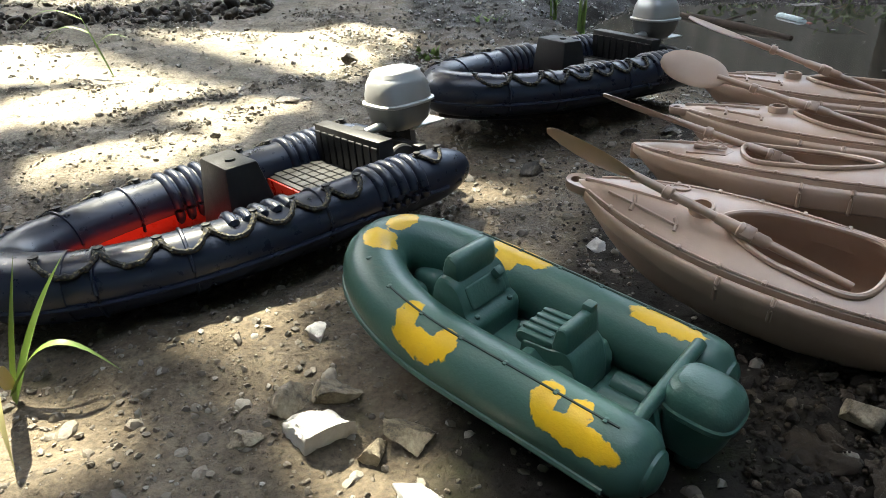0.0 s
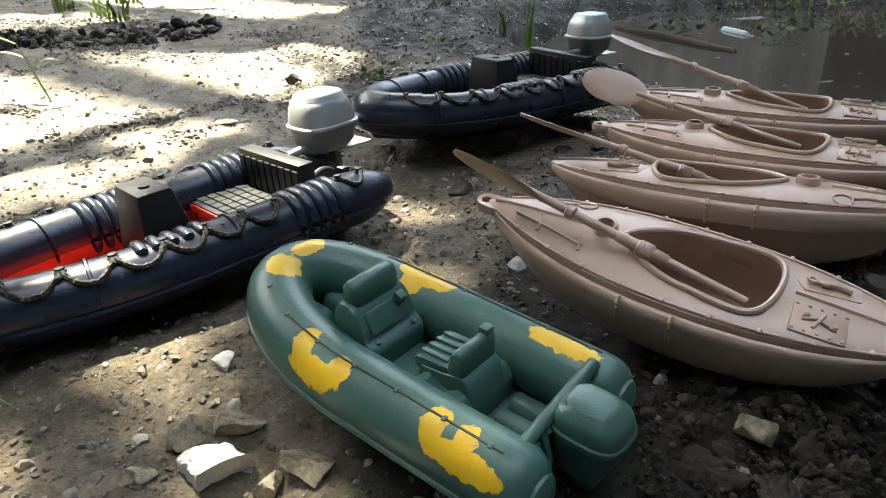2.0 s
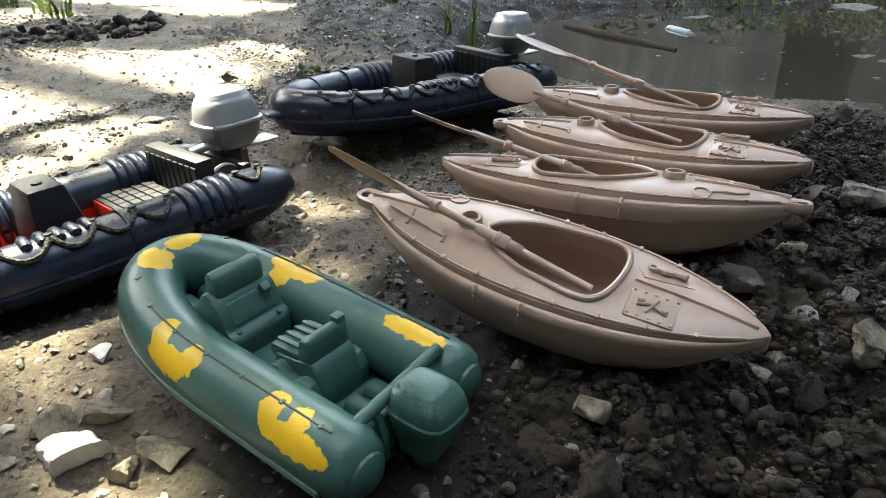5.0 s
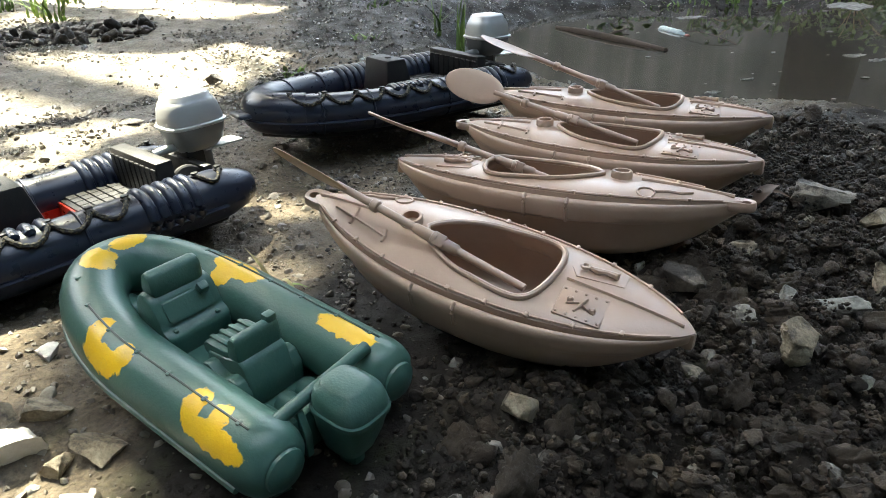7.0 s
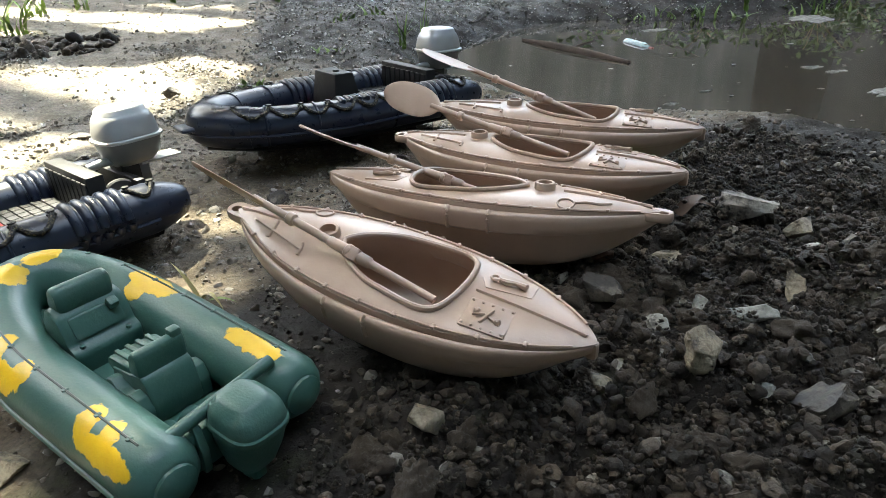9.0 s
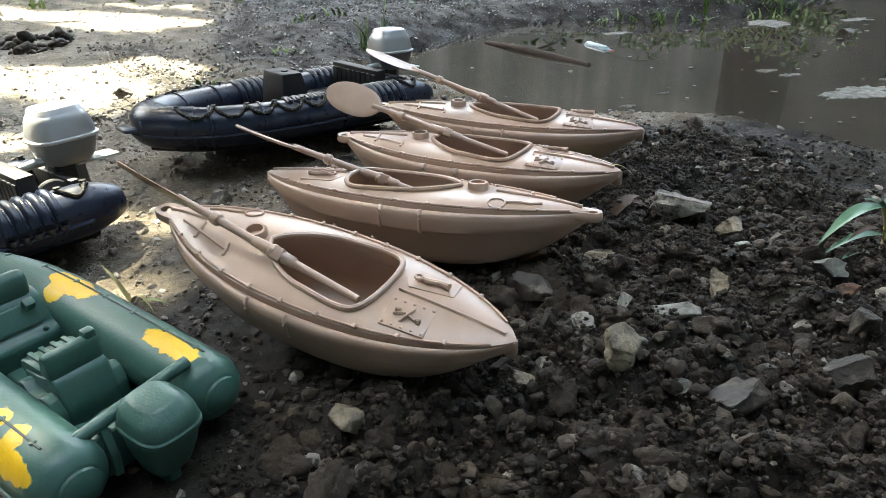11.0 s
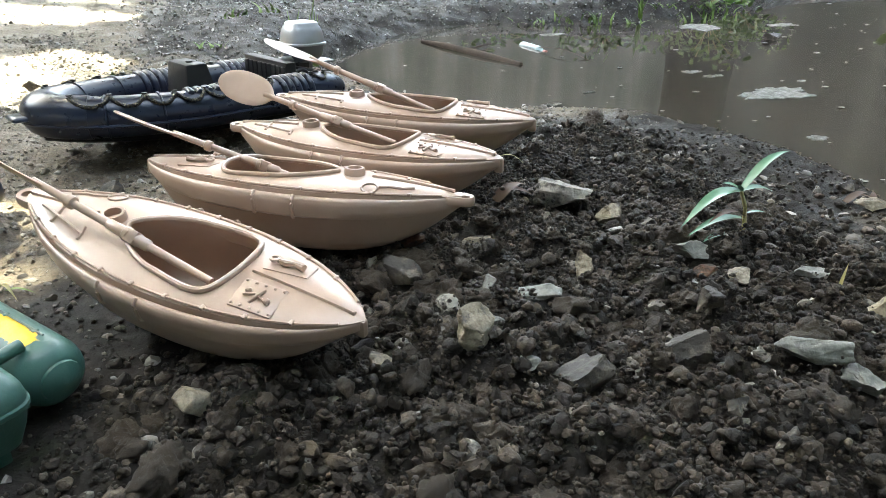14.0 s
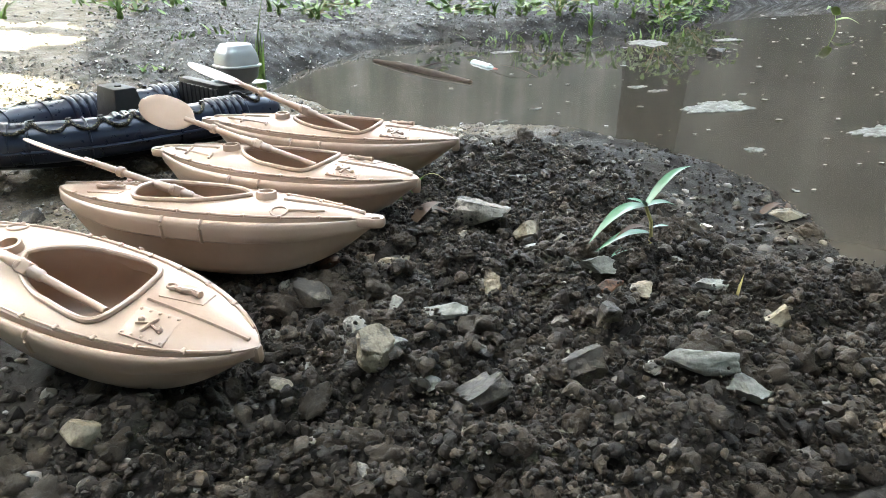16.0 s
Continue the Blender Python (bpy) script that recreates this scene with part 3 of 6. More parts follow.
    # spine from the cockpit to the stern, and to the bow
    for a, b in ((-0.036, -0.076), (0.037, 0.074)):
        part("deck_spine", tube([(a + (b - a) * i / 12, 0, kayak_deck(a + (b - a) * i / 12, 0) + 0.0001) for i in range(13)], 0.0009, 6), TAN, k)
    # tow ring at the bow
    ths = np.linspace(0, 2 * math.pi, 33)[:-1]
    outer = [(0.0780 + (0.0046 if math.cos(a) > 0 else 0.0130) * math.cos(a), (0.0046 + 0.0022 * max(0, -math.cos(a))) * math.sin(a)) for a in ths]
    hole = [(0.0785 + 0.0021 * math.cos(a), 0.0021 * math.sin(a)) for a in ths]
    mid = [((x - 0.0785) * 0.9 + 0.0785, y * 0.9) for x, y in outer]
    ring = loft([[(x, y, z) for x, y in line] for line, z in ((hole, 0.0290), (hole, 0.0322), (mid, 0.0326), (outer, 0.0316), (outer, 0.0296), (mid, 0.0288), (hole, 0.0290))], True, False)
    part("tow_ring", ring, TAN, k)
    part("stern_cap", block(0.0046, 0.0034, 0.0075, 0.0014, m=pose(-0.0778, 0, 0.0250)), TAN, k)
    # mast socket
    part("mast_socket", lathe([(0.0046, -0.002), (0.0045, 0.0030), (0.0041, 0.0036), (0.0031, 0.0036), (0.0030, -0.001), (0.0002, -0.0012)], 24, pose(0.0285, 0, kayak_deck(0.0285, 0) - 0.0006)), TAN, k)
    # riveted pouch on the after deck
    tilt = math.degrees(math.atan2(kayak_deck(-0.046, 0.0125) - kayak_deck(-0.046, 0.006), 0.0065))
    seat = pose(-0.0450, 0.0092, kayak_deck(-0.0450, 0.0092) - 0.0010, tilt * 0.8, -3, 5)
    part("riveted_plate", block(0.0162, 0.0122, 0.0011, 0.0005, m=seat), TAN, k)
    for i in range(5):
        for y in (-0.0050, 0.0050):
            part("rivet", lathe([(0.0006, 0), (0.0005, 0.0005), (0.0001, 0.0007)], 8, seat @ pose(-0.0070 + 0.0035 * i, y, 0.0009)), TAN, k)
    for x, y, r in ((-0.004, 0.001, 0.0011), (0.004, -0.001, 0.0011)):
        part("knob", lathe([(r, 0), (r * 1.1, 0.0008), (r * 0.6, 0.0015), (0.0001, 0.0016)], 10, seat @ pose(x, y, 0.001)), TAN, k)
    part("cross_bar", tube([seat @ Vector(p) for p in ((-0.0050, 0.0020, 0.0013), (-0.001, 0.0004, 0.0017), (0.001, -0.0005, 0.0017), (0.0050, 0.0008, 0.0013))], 0.0005, 6), TAN, k)
    part("cross_bar", tube([seat @ Vector(p) for p in ((-0.001, -0.003, 0.0014), (0.0, 0.0, 0.002), (0.0015, 0.0032, 0.0014))], 0.0006, 6), TAN, k)
    # shackle plate on the other side
    seat = pose(-0.0445, -0.0078, kayak_deck(-0.0445, 0.0078) - 0.0007, -tilt * 0.7, -3, 6)
    part("shackle_plate", loft([[seat @ Vector((x, y, z)) for x, y in ((-0.009, -0.004), (0.007, -0.0055), (0.010, 0.0), (0.007, 0.005), (-0.009, 0.0035))] for z in (0, 0.0008)], True, True), TAN, k)
    part("eyelet", tube([seat @ Vector((0.0055 + 0.0014 * math.cos(a), 0.0014 * math.sin(a), 0.0021)) for a in np.linspace(0, 2 * math.pi, 13)[:-1]], 0.0006, 6, True), TAN, k)
    part("shackle", tube([seat @ Vector(p) for p in ((0.004, 0, 0.0018), (0.001, 0.0007, 0.0021), (-0.002, -0.0005, 0.0019), (-0.006, 0.0004, 0.0021))], [0.0008, 0.0012, 0.0009, 0.0013], 8), TAN, k)
    # anchor and coil on the fore deck
    def on_deck(x, y, up=0.0002):
        return (x, y, kayak_deck(x, abs(y)) + up)
    part("anchor_stock", tube([on_deck(0.062 - 0.0033 * i, 0.0045 + 0.0008 * i) for i in range(10)], 0.0007, 6), TAN, k)
    part("anchor_fluke", tube([on_deck(0.0525, 0.0025), on_deck(0.051, 0.0065), on_deck(0.0505, 0.0105)], 0.0008, 6), TAN, k)
    part("anchor_fluke", tube([on_deck(0.0345, 0.0085), on_deck(0.033, 0.0115), on_deck(0.0325, 0.014)], 0.0007, 6), TAN, k)
    part("coil", tube([on_deck(0.041 + 0.0034 * math.cos(a), -0.0125 + 0.0034 * math.sin(a)) for a in np.linspace(0, 2 * math.pi, 17)[:-1]], 0.0005, 6, True), TAN, k)
    part("rope_end", tube([on_deck(0.0445, -0.011), on_deck(0.049, -0.009), on_deck(0.054, -0.0085), on_deck(0.0585, -0.006)], 0.0007, 6), TAN, k)
    return k


kayak = build_kayak()
# place of the keel's middle; bank, trim and heading
KAYAKS = [(0.1123, 0.2040, 0.0752, -10.0, -4.2, 142.0), (0.1515, 0.2545, 0.0772, -7.0, -1.5, -30.0), (0.1840, 0.3040, 0.0772, 1.0, 2.2, 143.3), (0.2130, 0.3555, 0.0793, 1.0, 0.5, 151.3)]
SIZE = Matrix.Diagonal((0.965, 0.965, 0.965, 1))
kayak.matrix_world = pose(*KAYAKS[0]) @ SIZE
for row in KAYAKS[1:]:
    copy_thing(kayak, pose(*row))


# ---------------------------------------------------------------- paddles
def build_paddle(name_label, mat, blade_mat):
    """Lies along x from its grip at 0 to the blade's tip at 0.110; the blade's face looks along z."""
    p = thing("paddle", name_label, "paddle", group="paddles in the toy kayaks")
    part("shaft", tube([(0.0, 0, 0), (0.03, 0, 0), (0.055, 0, 0), (0.08, 0, 0)], [0.0014, 0.0015, 0.0016, 0.0014], 10), mat, p)
    part("ferrule", lathe([(0.0015, 0), (0.0021, 0.001), (0.0021, 0.0085), (0.0027, 0.009), (0.0027, 0.0105), (0.0022, 0.011), (0.0019, 0.018), (0.0015, 0.0185)], 14, pose(0.026, 0, 0, 0, 90, 0)), mat, p)
    part("clip", block(0.0045, 0.0045, 0.0048, 0.0007, m=pose(0.0335, 0, -0.0024)), mat, p)
    part("collar", lathe([(0.0017, 0), (0.0024, 0.0006), (0.0024, 0.003), (0.0017, 0.0036)], 12, pose(0.060, 0, 0, 0, 90, 0)), mat, p)
    rings = []
    for i in range(25):
        s = i / 24
        x = 0.074 + 0.036 * s
        w = max(0.0089 * max(1 - abs(2 * s - 1.04) ** 2.3, 0) ** 0.56, 0.0012)
        dish = -0.0007 * math.sin(math.pi * s)
        t = 0.0008
        rings.append([(x, w * math.cos(a), dish * (1 - 0.6 * math.cos(a) ** 2) + t * math.sin(a)) for a in np.linspace(0, 2 * math.pi, 15)[:-1]])
    part("blade", loft(rings, True, True), blade_mat, p)
    return p


def paddle_pose(grip, tip, face):
    g, t = Vector(grip), Vector(tip)
    x = (t - g).normalized()
    y = Vector(face).cross(x).normalized()
    z = x.cross(y)
    return Matrix.Translation(g) @ Matrix((x, y, z)).transposed().to_4x4()


paddle = build_paddle("tan plastic toy paddle with oval blade, lying across a kayak", TAN, TAN)
paddle.matrix_world = paddle_pose((0.2010, 0.2960, 0.1085), (0.1170, 0.3610, 0.1270), (-0.15, -0.8, 0.55))
copy_thing(paddle, paddle_pose((0.2290, 0.3440, 0.1105), (0.1387, 0.4009, 0.1407), (0.279, -0.06, 0.958)))
copy_thing(paddle, paddle_pose((0.1680, 0.2560, 0.1010), (0.0762, 0.3055, 0.1246), (0.382, 0.292, 0.877)))
ochre_paddle = build_paddle("tan plastic toy paddle, oval blade coloured ochre as if sunlit, lying across a kayak", TAN, SUN_OCHRE)
ochre_paddle.matrix_world = paddle_pose((0.1240, 0.1780, 0.1030), (0.0397, 0.2409, 0.1316), (0.579, 0.455, 0.678))


# ---------------------------------------------------------------- inflatable boats
def horseshoe(stern, bow, half, power=2.3, n=44):
    """The middle line of an inflatable's collar, from one stern end round the bow to the other."""
    pts = [(stern * (1 - i / 12), half) for i in range(12)]
    for i in range(n + 1):
        a = math.pi / 2 - math.pi * i / n
        c, s = abs(math.cos(a)) ** (2 / power), abs(math.sin(a)) ** (2 / power)
        pts.append((bow * c, half * math.copysign(s, math.sin(a))))
    pts += [(stern * (i + 1) / 12, -half) for i in range(12)]
    return pts


def collar_frame(pts, zs, i):
    """Place on the middle line, the way along it, and outwards."""
    a, b = Vector((*pts[max(i - 1, 0)], 0)), Vector((*pts[min(i + 1, len(pts) - 1)], 0))
    d = (b - a).normalized()
    return Vector((*pts[i], zs[i])), d, Vector((d.y, -d.x, 0)) * -1


def on_collar(pts, zs, rad, x, side):
    """The middle line's place nearest to x on one side, with the way outwards there."""
    best = min((i for i in range(len(pts)) if pts[i][1] * side >= 0), key=lambda i: abs(pts[i][0] - x))
    c, d, o = collar_frame(pts, zs, best)
    o = o if o.y * side >= 0 else -o
    c = Vector((x, c.y, c.z))
    return c, d, o, rad[best]


def around(c, d, o, r, a0, a1, n=14):
    """Points on the collar's skin from angle a0 to a1 (0 outwards, 90 up, 180 inwards)."""
    return [c + r * (math.cos(radians(a)) * o + math.sin(radians(a)) * Vector((0, 0, 1))) for a in np.linspace(a0, a1, n)]


def build_rib():
    b = thing("inflatable_boat", "black toy inflatable boat with red floor, grey motor, on earth", "toy boat", group="toy inflatable boats")
    pts = horseshoe(-0.084, 0.093, 0.0390, 1.95)
    zs = [0.0235 + 0.002 * max(0, p[0] / 0.09) ** 2 for p in pts]
    rad = [0.0128] * len(pts)
    path = [(x, y, z) for (x, y), z in zip(pts, zs)]
    tail = [(-0.089, 0.95), (-0.096, 0.80), (-0.1015, 0.62), (-0.1035, 0.50), (-0.1042, 0.25)]
    full = [(x, 0.0390, zs[0]) for x, s in tail[::-1]] + path + [(x, -0.0390, zs[0]) for x, s in tail]
    frad = [0.0128 * s for x, s in tail[::-1]] + rad + [0.0128 * s for x, s in tail]
    part("collar", tube(full, frad, 22), NAVY, b)
    # hull under the collar
    rings = []
    for i in range(40):
        x = -0.092 + 0.188 * i / 39
        w = 0.0390 * max(1 - max(0, x / 0.0965) ** 1.95, 0.0004) ** (1 / 1.95) - 0.004 * max(0.05, 1 - max(0, x / 0.097) ** 4)
        keel = 0.010 * max(0, x / 0.097) ** 3
        rings.append([(x, w * a, keel + z) for a, z in ((1.0, 0.0165), (0.98, 0.0115), (0.86, 0.005), (0.4, 0.0015), (0.0, 0.0), (-0.4, 0.0015), (-0.86, 0.005), (-0.98, 0.0115), (-1.0, 0.0165))])
    part("hull", loft(rings, False, False), BLACK, b)
    # rubbing strake round the outside
    strake = []
    for i in range(len(pts)):
        c, d, o = collar_frame(pts, zs, i)
        o = o if (o.x * c.x + o.y * c.y) > 0 or i in (0,) else -o
        strake.append(c + 0.0128 * (math.cos(radians(-14)) * o + math.sin(radians(-14)) * Vector((0, 0, 1))))
    part("rubbing_strake", tube(strake, 0.0017, 8, squash=0.7), NAVY, b)
    # bow cap and towing lip
    mid = len(pts) // 2
    cap = [path[i] for i in range(mid - 9, mid + 10)]
    part("bow_cap", tube(cap, [0.0135] * len(cap), 22), NAVY, b)
    part("towing_lip", block(0.012, 0.018, 0.0028, 0.0012, top=(0.9, 0.85), m=pose(0.1075, 0, 0.0245)), NAVY, b)
    # raised bands: single ones forward, bellows by the console and the stern
    for side in (1, -1):
        for x in (0.066, 0.036, -0.020):
            c, d, o, r = on_collar(pts, zs, rad, x, side)
            part("band", tube(around(c, d, o, r + 0.0002, -60, 205, 22), 0.0008, 6), NAVY, b)
        for x in (0.017, 0.011, 0.005, -0.001, -0.007, -0.048, -0.0535, -0.059, -0.0645, -0.070):
            c, d, o, r = on_collar(pts, zs, rad, x, side)
            part("bellows_ridge", tube(around(c, d, o, r - 0.0004, -22 if x < -0.04 else 60, 236, 26), [0.0012] + [0.0025] * 24 + [0.0012], 10), NAVY, b)
        # cleats and lifeline
        marks = (0.082, 0.063, 0.0445, 0.027, 0.0085, -0.0085, -0.0255, -0.0415)
        tops = []
        for x in marks:
            c, d, o, r = on_collar(pts, zs, rad, x, side)
            top = c + r * (math.cos(radians(78)) * o + math.sin(radians(78)) * Vector((0, 0, 1)))
            tops.append((x, top))
            cl = lathe([(0.0022, -0.0006), (0.0022, 0.0005), (0.0014, 0.0008), (0.0014, 0.0012), (0.0019, 0.0014), (0.0018, 0.0019), (0.0006, 0.0021)], 10, Matrix.Translation(top))
            part("cleat", cl, BLACK, b)
        for (xa, a), (xb, e) in zip(tops, tops[1:]):
            swag, rr = [], []
            for i in range(15):
                s = i / 14
                x = xa + (xb - xa) * s
                c, d, o, r = on_collar(pts, zs, rad, x, side)
                ang = 78 - 40 * math.sin(math.pi * s) ** 0.6
                swag.append(c + (r + 0.0008) * (math.cos(radians(ang)) * o + math.sin(radians(ang)) * Vector((0, 0, 1))))
                rr.append(0.00135 if i % 2 else 0.00105)
            part("lifeline", tube(swag, rr, 7), ROPE, b, "speckled cord lifeline")
        for x in (-0.0755, -0.0875):
            c, d, o, r = on_collar(pts, zs, rad, x, side)
            top = c + r * (math.cos(radians(80)) * o + math.sin(radians(80)) * Vector((0, 0, 1)))
            part("cleat", lathe([(0.0022, -0.0006), (0.0022, 0.0005), (0.0014, 0.0008), (0.0014, 0.0012), (0.0019, 0.0014), (0.0018, 0.0019), (0.0006, 0.0021)], 10, Matrix.Translation(top)), BLACK, b)
        c, d, o, r = on_collar(pts, zs, rad, -0.0815, side)
        loop = []
        for i in range(13):
            s = i / 12
            ang = 76 - 30 * math.sin(math.pi * s)
            loop.append(Vector((-0.0755 - 0.012 * s, c.y, c.z)) + (r + 0.0008) * (math.cos(radians(ang)) * o + math.sin(radians(ang)) * Vector((0, 0, 1))))
        part("lifeline", tube(loop, 0.001, 7), ROPE, b, "speckled cord lifeline")
        part("side_ridge", tube([(-0.073 - 0.0042 * i, side * (0.0508 - 0.00045 * i), 0.0205) for i in range(6)], 0.0017, 8), NAVY, b)
    # floor
    floor = Geo()
    outline = [(x, y * 0.72) for x, y in pts if x > -0.052]
    floor.add([(x * 0.93, y * 1.04, 0.0128) for x, y in outline], [tuple(range(len(outline)))])
    part("floor", floor, RED, b, "glossy red floor")
    for i in range(6):
        part("floor_ridge", block(0.058, 0.0028, 0.0012, 0.0004, m=pose(0.035, -0.0125 + 0.005 * i, 0.0127)), RED, b)
    well = []
    for i in range(len(pts)):
        if pts[i][0] > -0.055:
            c, d, o = collar_frame(pts, zs, i)
            o = o if (o.x * c.x + o.y * c.y) > 0 else -o
            well.append(c - 0.0124 * o)
    part("coaming_strip", loft([[p + Vector((0, 0, 0.001)) for p in well], [p + Vector((0, 0, -0.0130)) for p in well]], False, False), RED, b)
    part("well_wall", block(0.0012, 0.053, 0.0135, 0.0004, m=pose(-0.0308, 0, 0.0105)), RED, b)
    # steering console
    con = part("console", block(0.028, 0.034, 0.0370, 0.0018, top=(0.55, 0.82), shift=0.002, m=pose(-0.0045, 0, 0.0107)), BLACK, b, "black console box")
    part("dial", lathe([(0.0025, 0), (0.0022, 0.0012), (0.0001, 0.0012)], 14, pose(-0.002, 0.004, 0.0474)), BLACK, con)
    # tiled platform
    base = part("platform", block(0.034, 0.052, 0.0095, 0.0006, m=pose(-0.0485, 0, 0.0150)), BLACK, b)
    tile = block(0.0045, 0.0068, 0.0010, 0.0003, seg=1).mesh("tile")
    for i in range(5):
        for j in range(7):
            part("tile", tile, BLACK, base, "", pose(-0.0365 - 0.0052 * i, -0.0225 + 0.0075 * j, 0.0244))
    part("step", block(0.0095, 0.022, 0.0075, 0.0006, m=pose(-0.0225, 0.008, 0.0107)), BLACK, b)
    # bench locker with a ribbed front
    bench = part("bench", block(0.0085, 0.0575, 0.0265, 0.0007, m=pose(-0.0675, 0, 0.0170)), BLACK, b)
    rib = block(0.0012, 0.0050, 0.0200, 0.0004, seg=1).mesh("slat")
    for j in range(9):
        part("slat", rib, BLACK, bench, "", pose(-0.0629, -0.0252 + 0.0063 * j, 0.0205))
    for y in (-0.0275, 0.0275):
        part("cheek", lathe([(0.0085, -0.0016), (0.0092, -0.0008), (0.0092, 0.0008), (0.0085, 0.0016)], 22, pose(-0.0790, y * 0.86, 0.0285, 90, 0, 0)), BLACK, b)
    part("transom", block(0.0045, 0.060, 0.026, 0.0008, m=pose(-0.0880, 0, 0.0100)), BLACK, b)
    part("stern_floor", block(0.024, 0.054, 0.004, 0.0006, m=pose(-0.078, 0, 0.0150)), BLACK, b)
    part("bracket", block(0.010, 0.016, 0.012, 0.001, m=pose(-0.093, 0, 0.030)), BLACK, b)
    # outboard motor
    def cowl(levels):
        rings = []
        for z, a, c, dx in levels:
            rings.append([(dx + a * math.copysign(abs(math.cos(t)) ** 0.62, math.cos(t)), c * math.copysign(abs(math.sin(t)) ** 0.62, math.sin(t)), z) for t in np.linspace(0, 2 * math.pi, 37)[:-1]])
        return loft(rings, True, True)
    m = part("outboard_motor", cowl([(0.0565, 0.0180, 0.0168, 0), (0.0600, 0.0178, 0.0166, 0), (0.0660, 0.0165, 0.0156, 0), (0.0695, 0.0148, 0.0140, 0), (0.0705, 0.0138, 0.0130, 0), (0.0725, 0.0134, 0.0126, 0), (0.0738, 0.0120, 0.0112, 0), (0.0743, 0.008, 0.0075, 0)]), SILVER, b, "pale silver-grey motor cowl", Matrix.Translation((-0.098, 0, 0.0030)) @ Matrix.Diagonal((0.86, 0.86, 0.88, 1)))
    part("rim", cowl([(0.0545, 0.0186, 0.0174, 0), (0.0550, 0.0195, 0.0183, 0), (0.0562, 0.0195, 0.0183, 0), (0.0568, 0.0184, 0.0172, 0)]), SILVER, m)
    part("lower_cowl", cowl([(0.0395, 0.0095, 0.0085, 0.002), (0.0405, 0.0120, 0.0110, 0.001), (0.0450, 0.0160, 0.0148, 0), (0.0545, 0.0178, 0.0166, 0)]), PEWTER, m, "darker grey lower cowl")
    part("leg", block(0.014, 0.008, 0.034, 0.002, m=pose(-0.001, 0, 0.008)), PEWTER, m)
    part("cavitation_plate", block(0.026, 0.016, 0.0014, 0.0006, m=pose(-0.014, 0.002, 0.0385)), SILVER, m)
    part("tiller", tube([(0.012, 0.004, 0.044), (0.020, 0.004, 0.0445), (0.029, 0.004, 0.0435)], [0.0022, 0.0026, 0.0024], 12), SILVER, m)
    return b


rib = build_rib()
rib.matrix_world = pose(-0.0928, 0.2841, 0.0577, 4.9, 1.2, 220.3)
copy_thing(rib, pose(0.0797, 0.4807, 0.0644, 1.8, -1.3, 213.4))


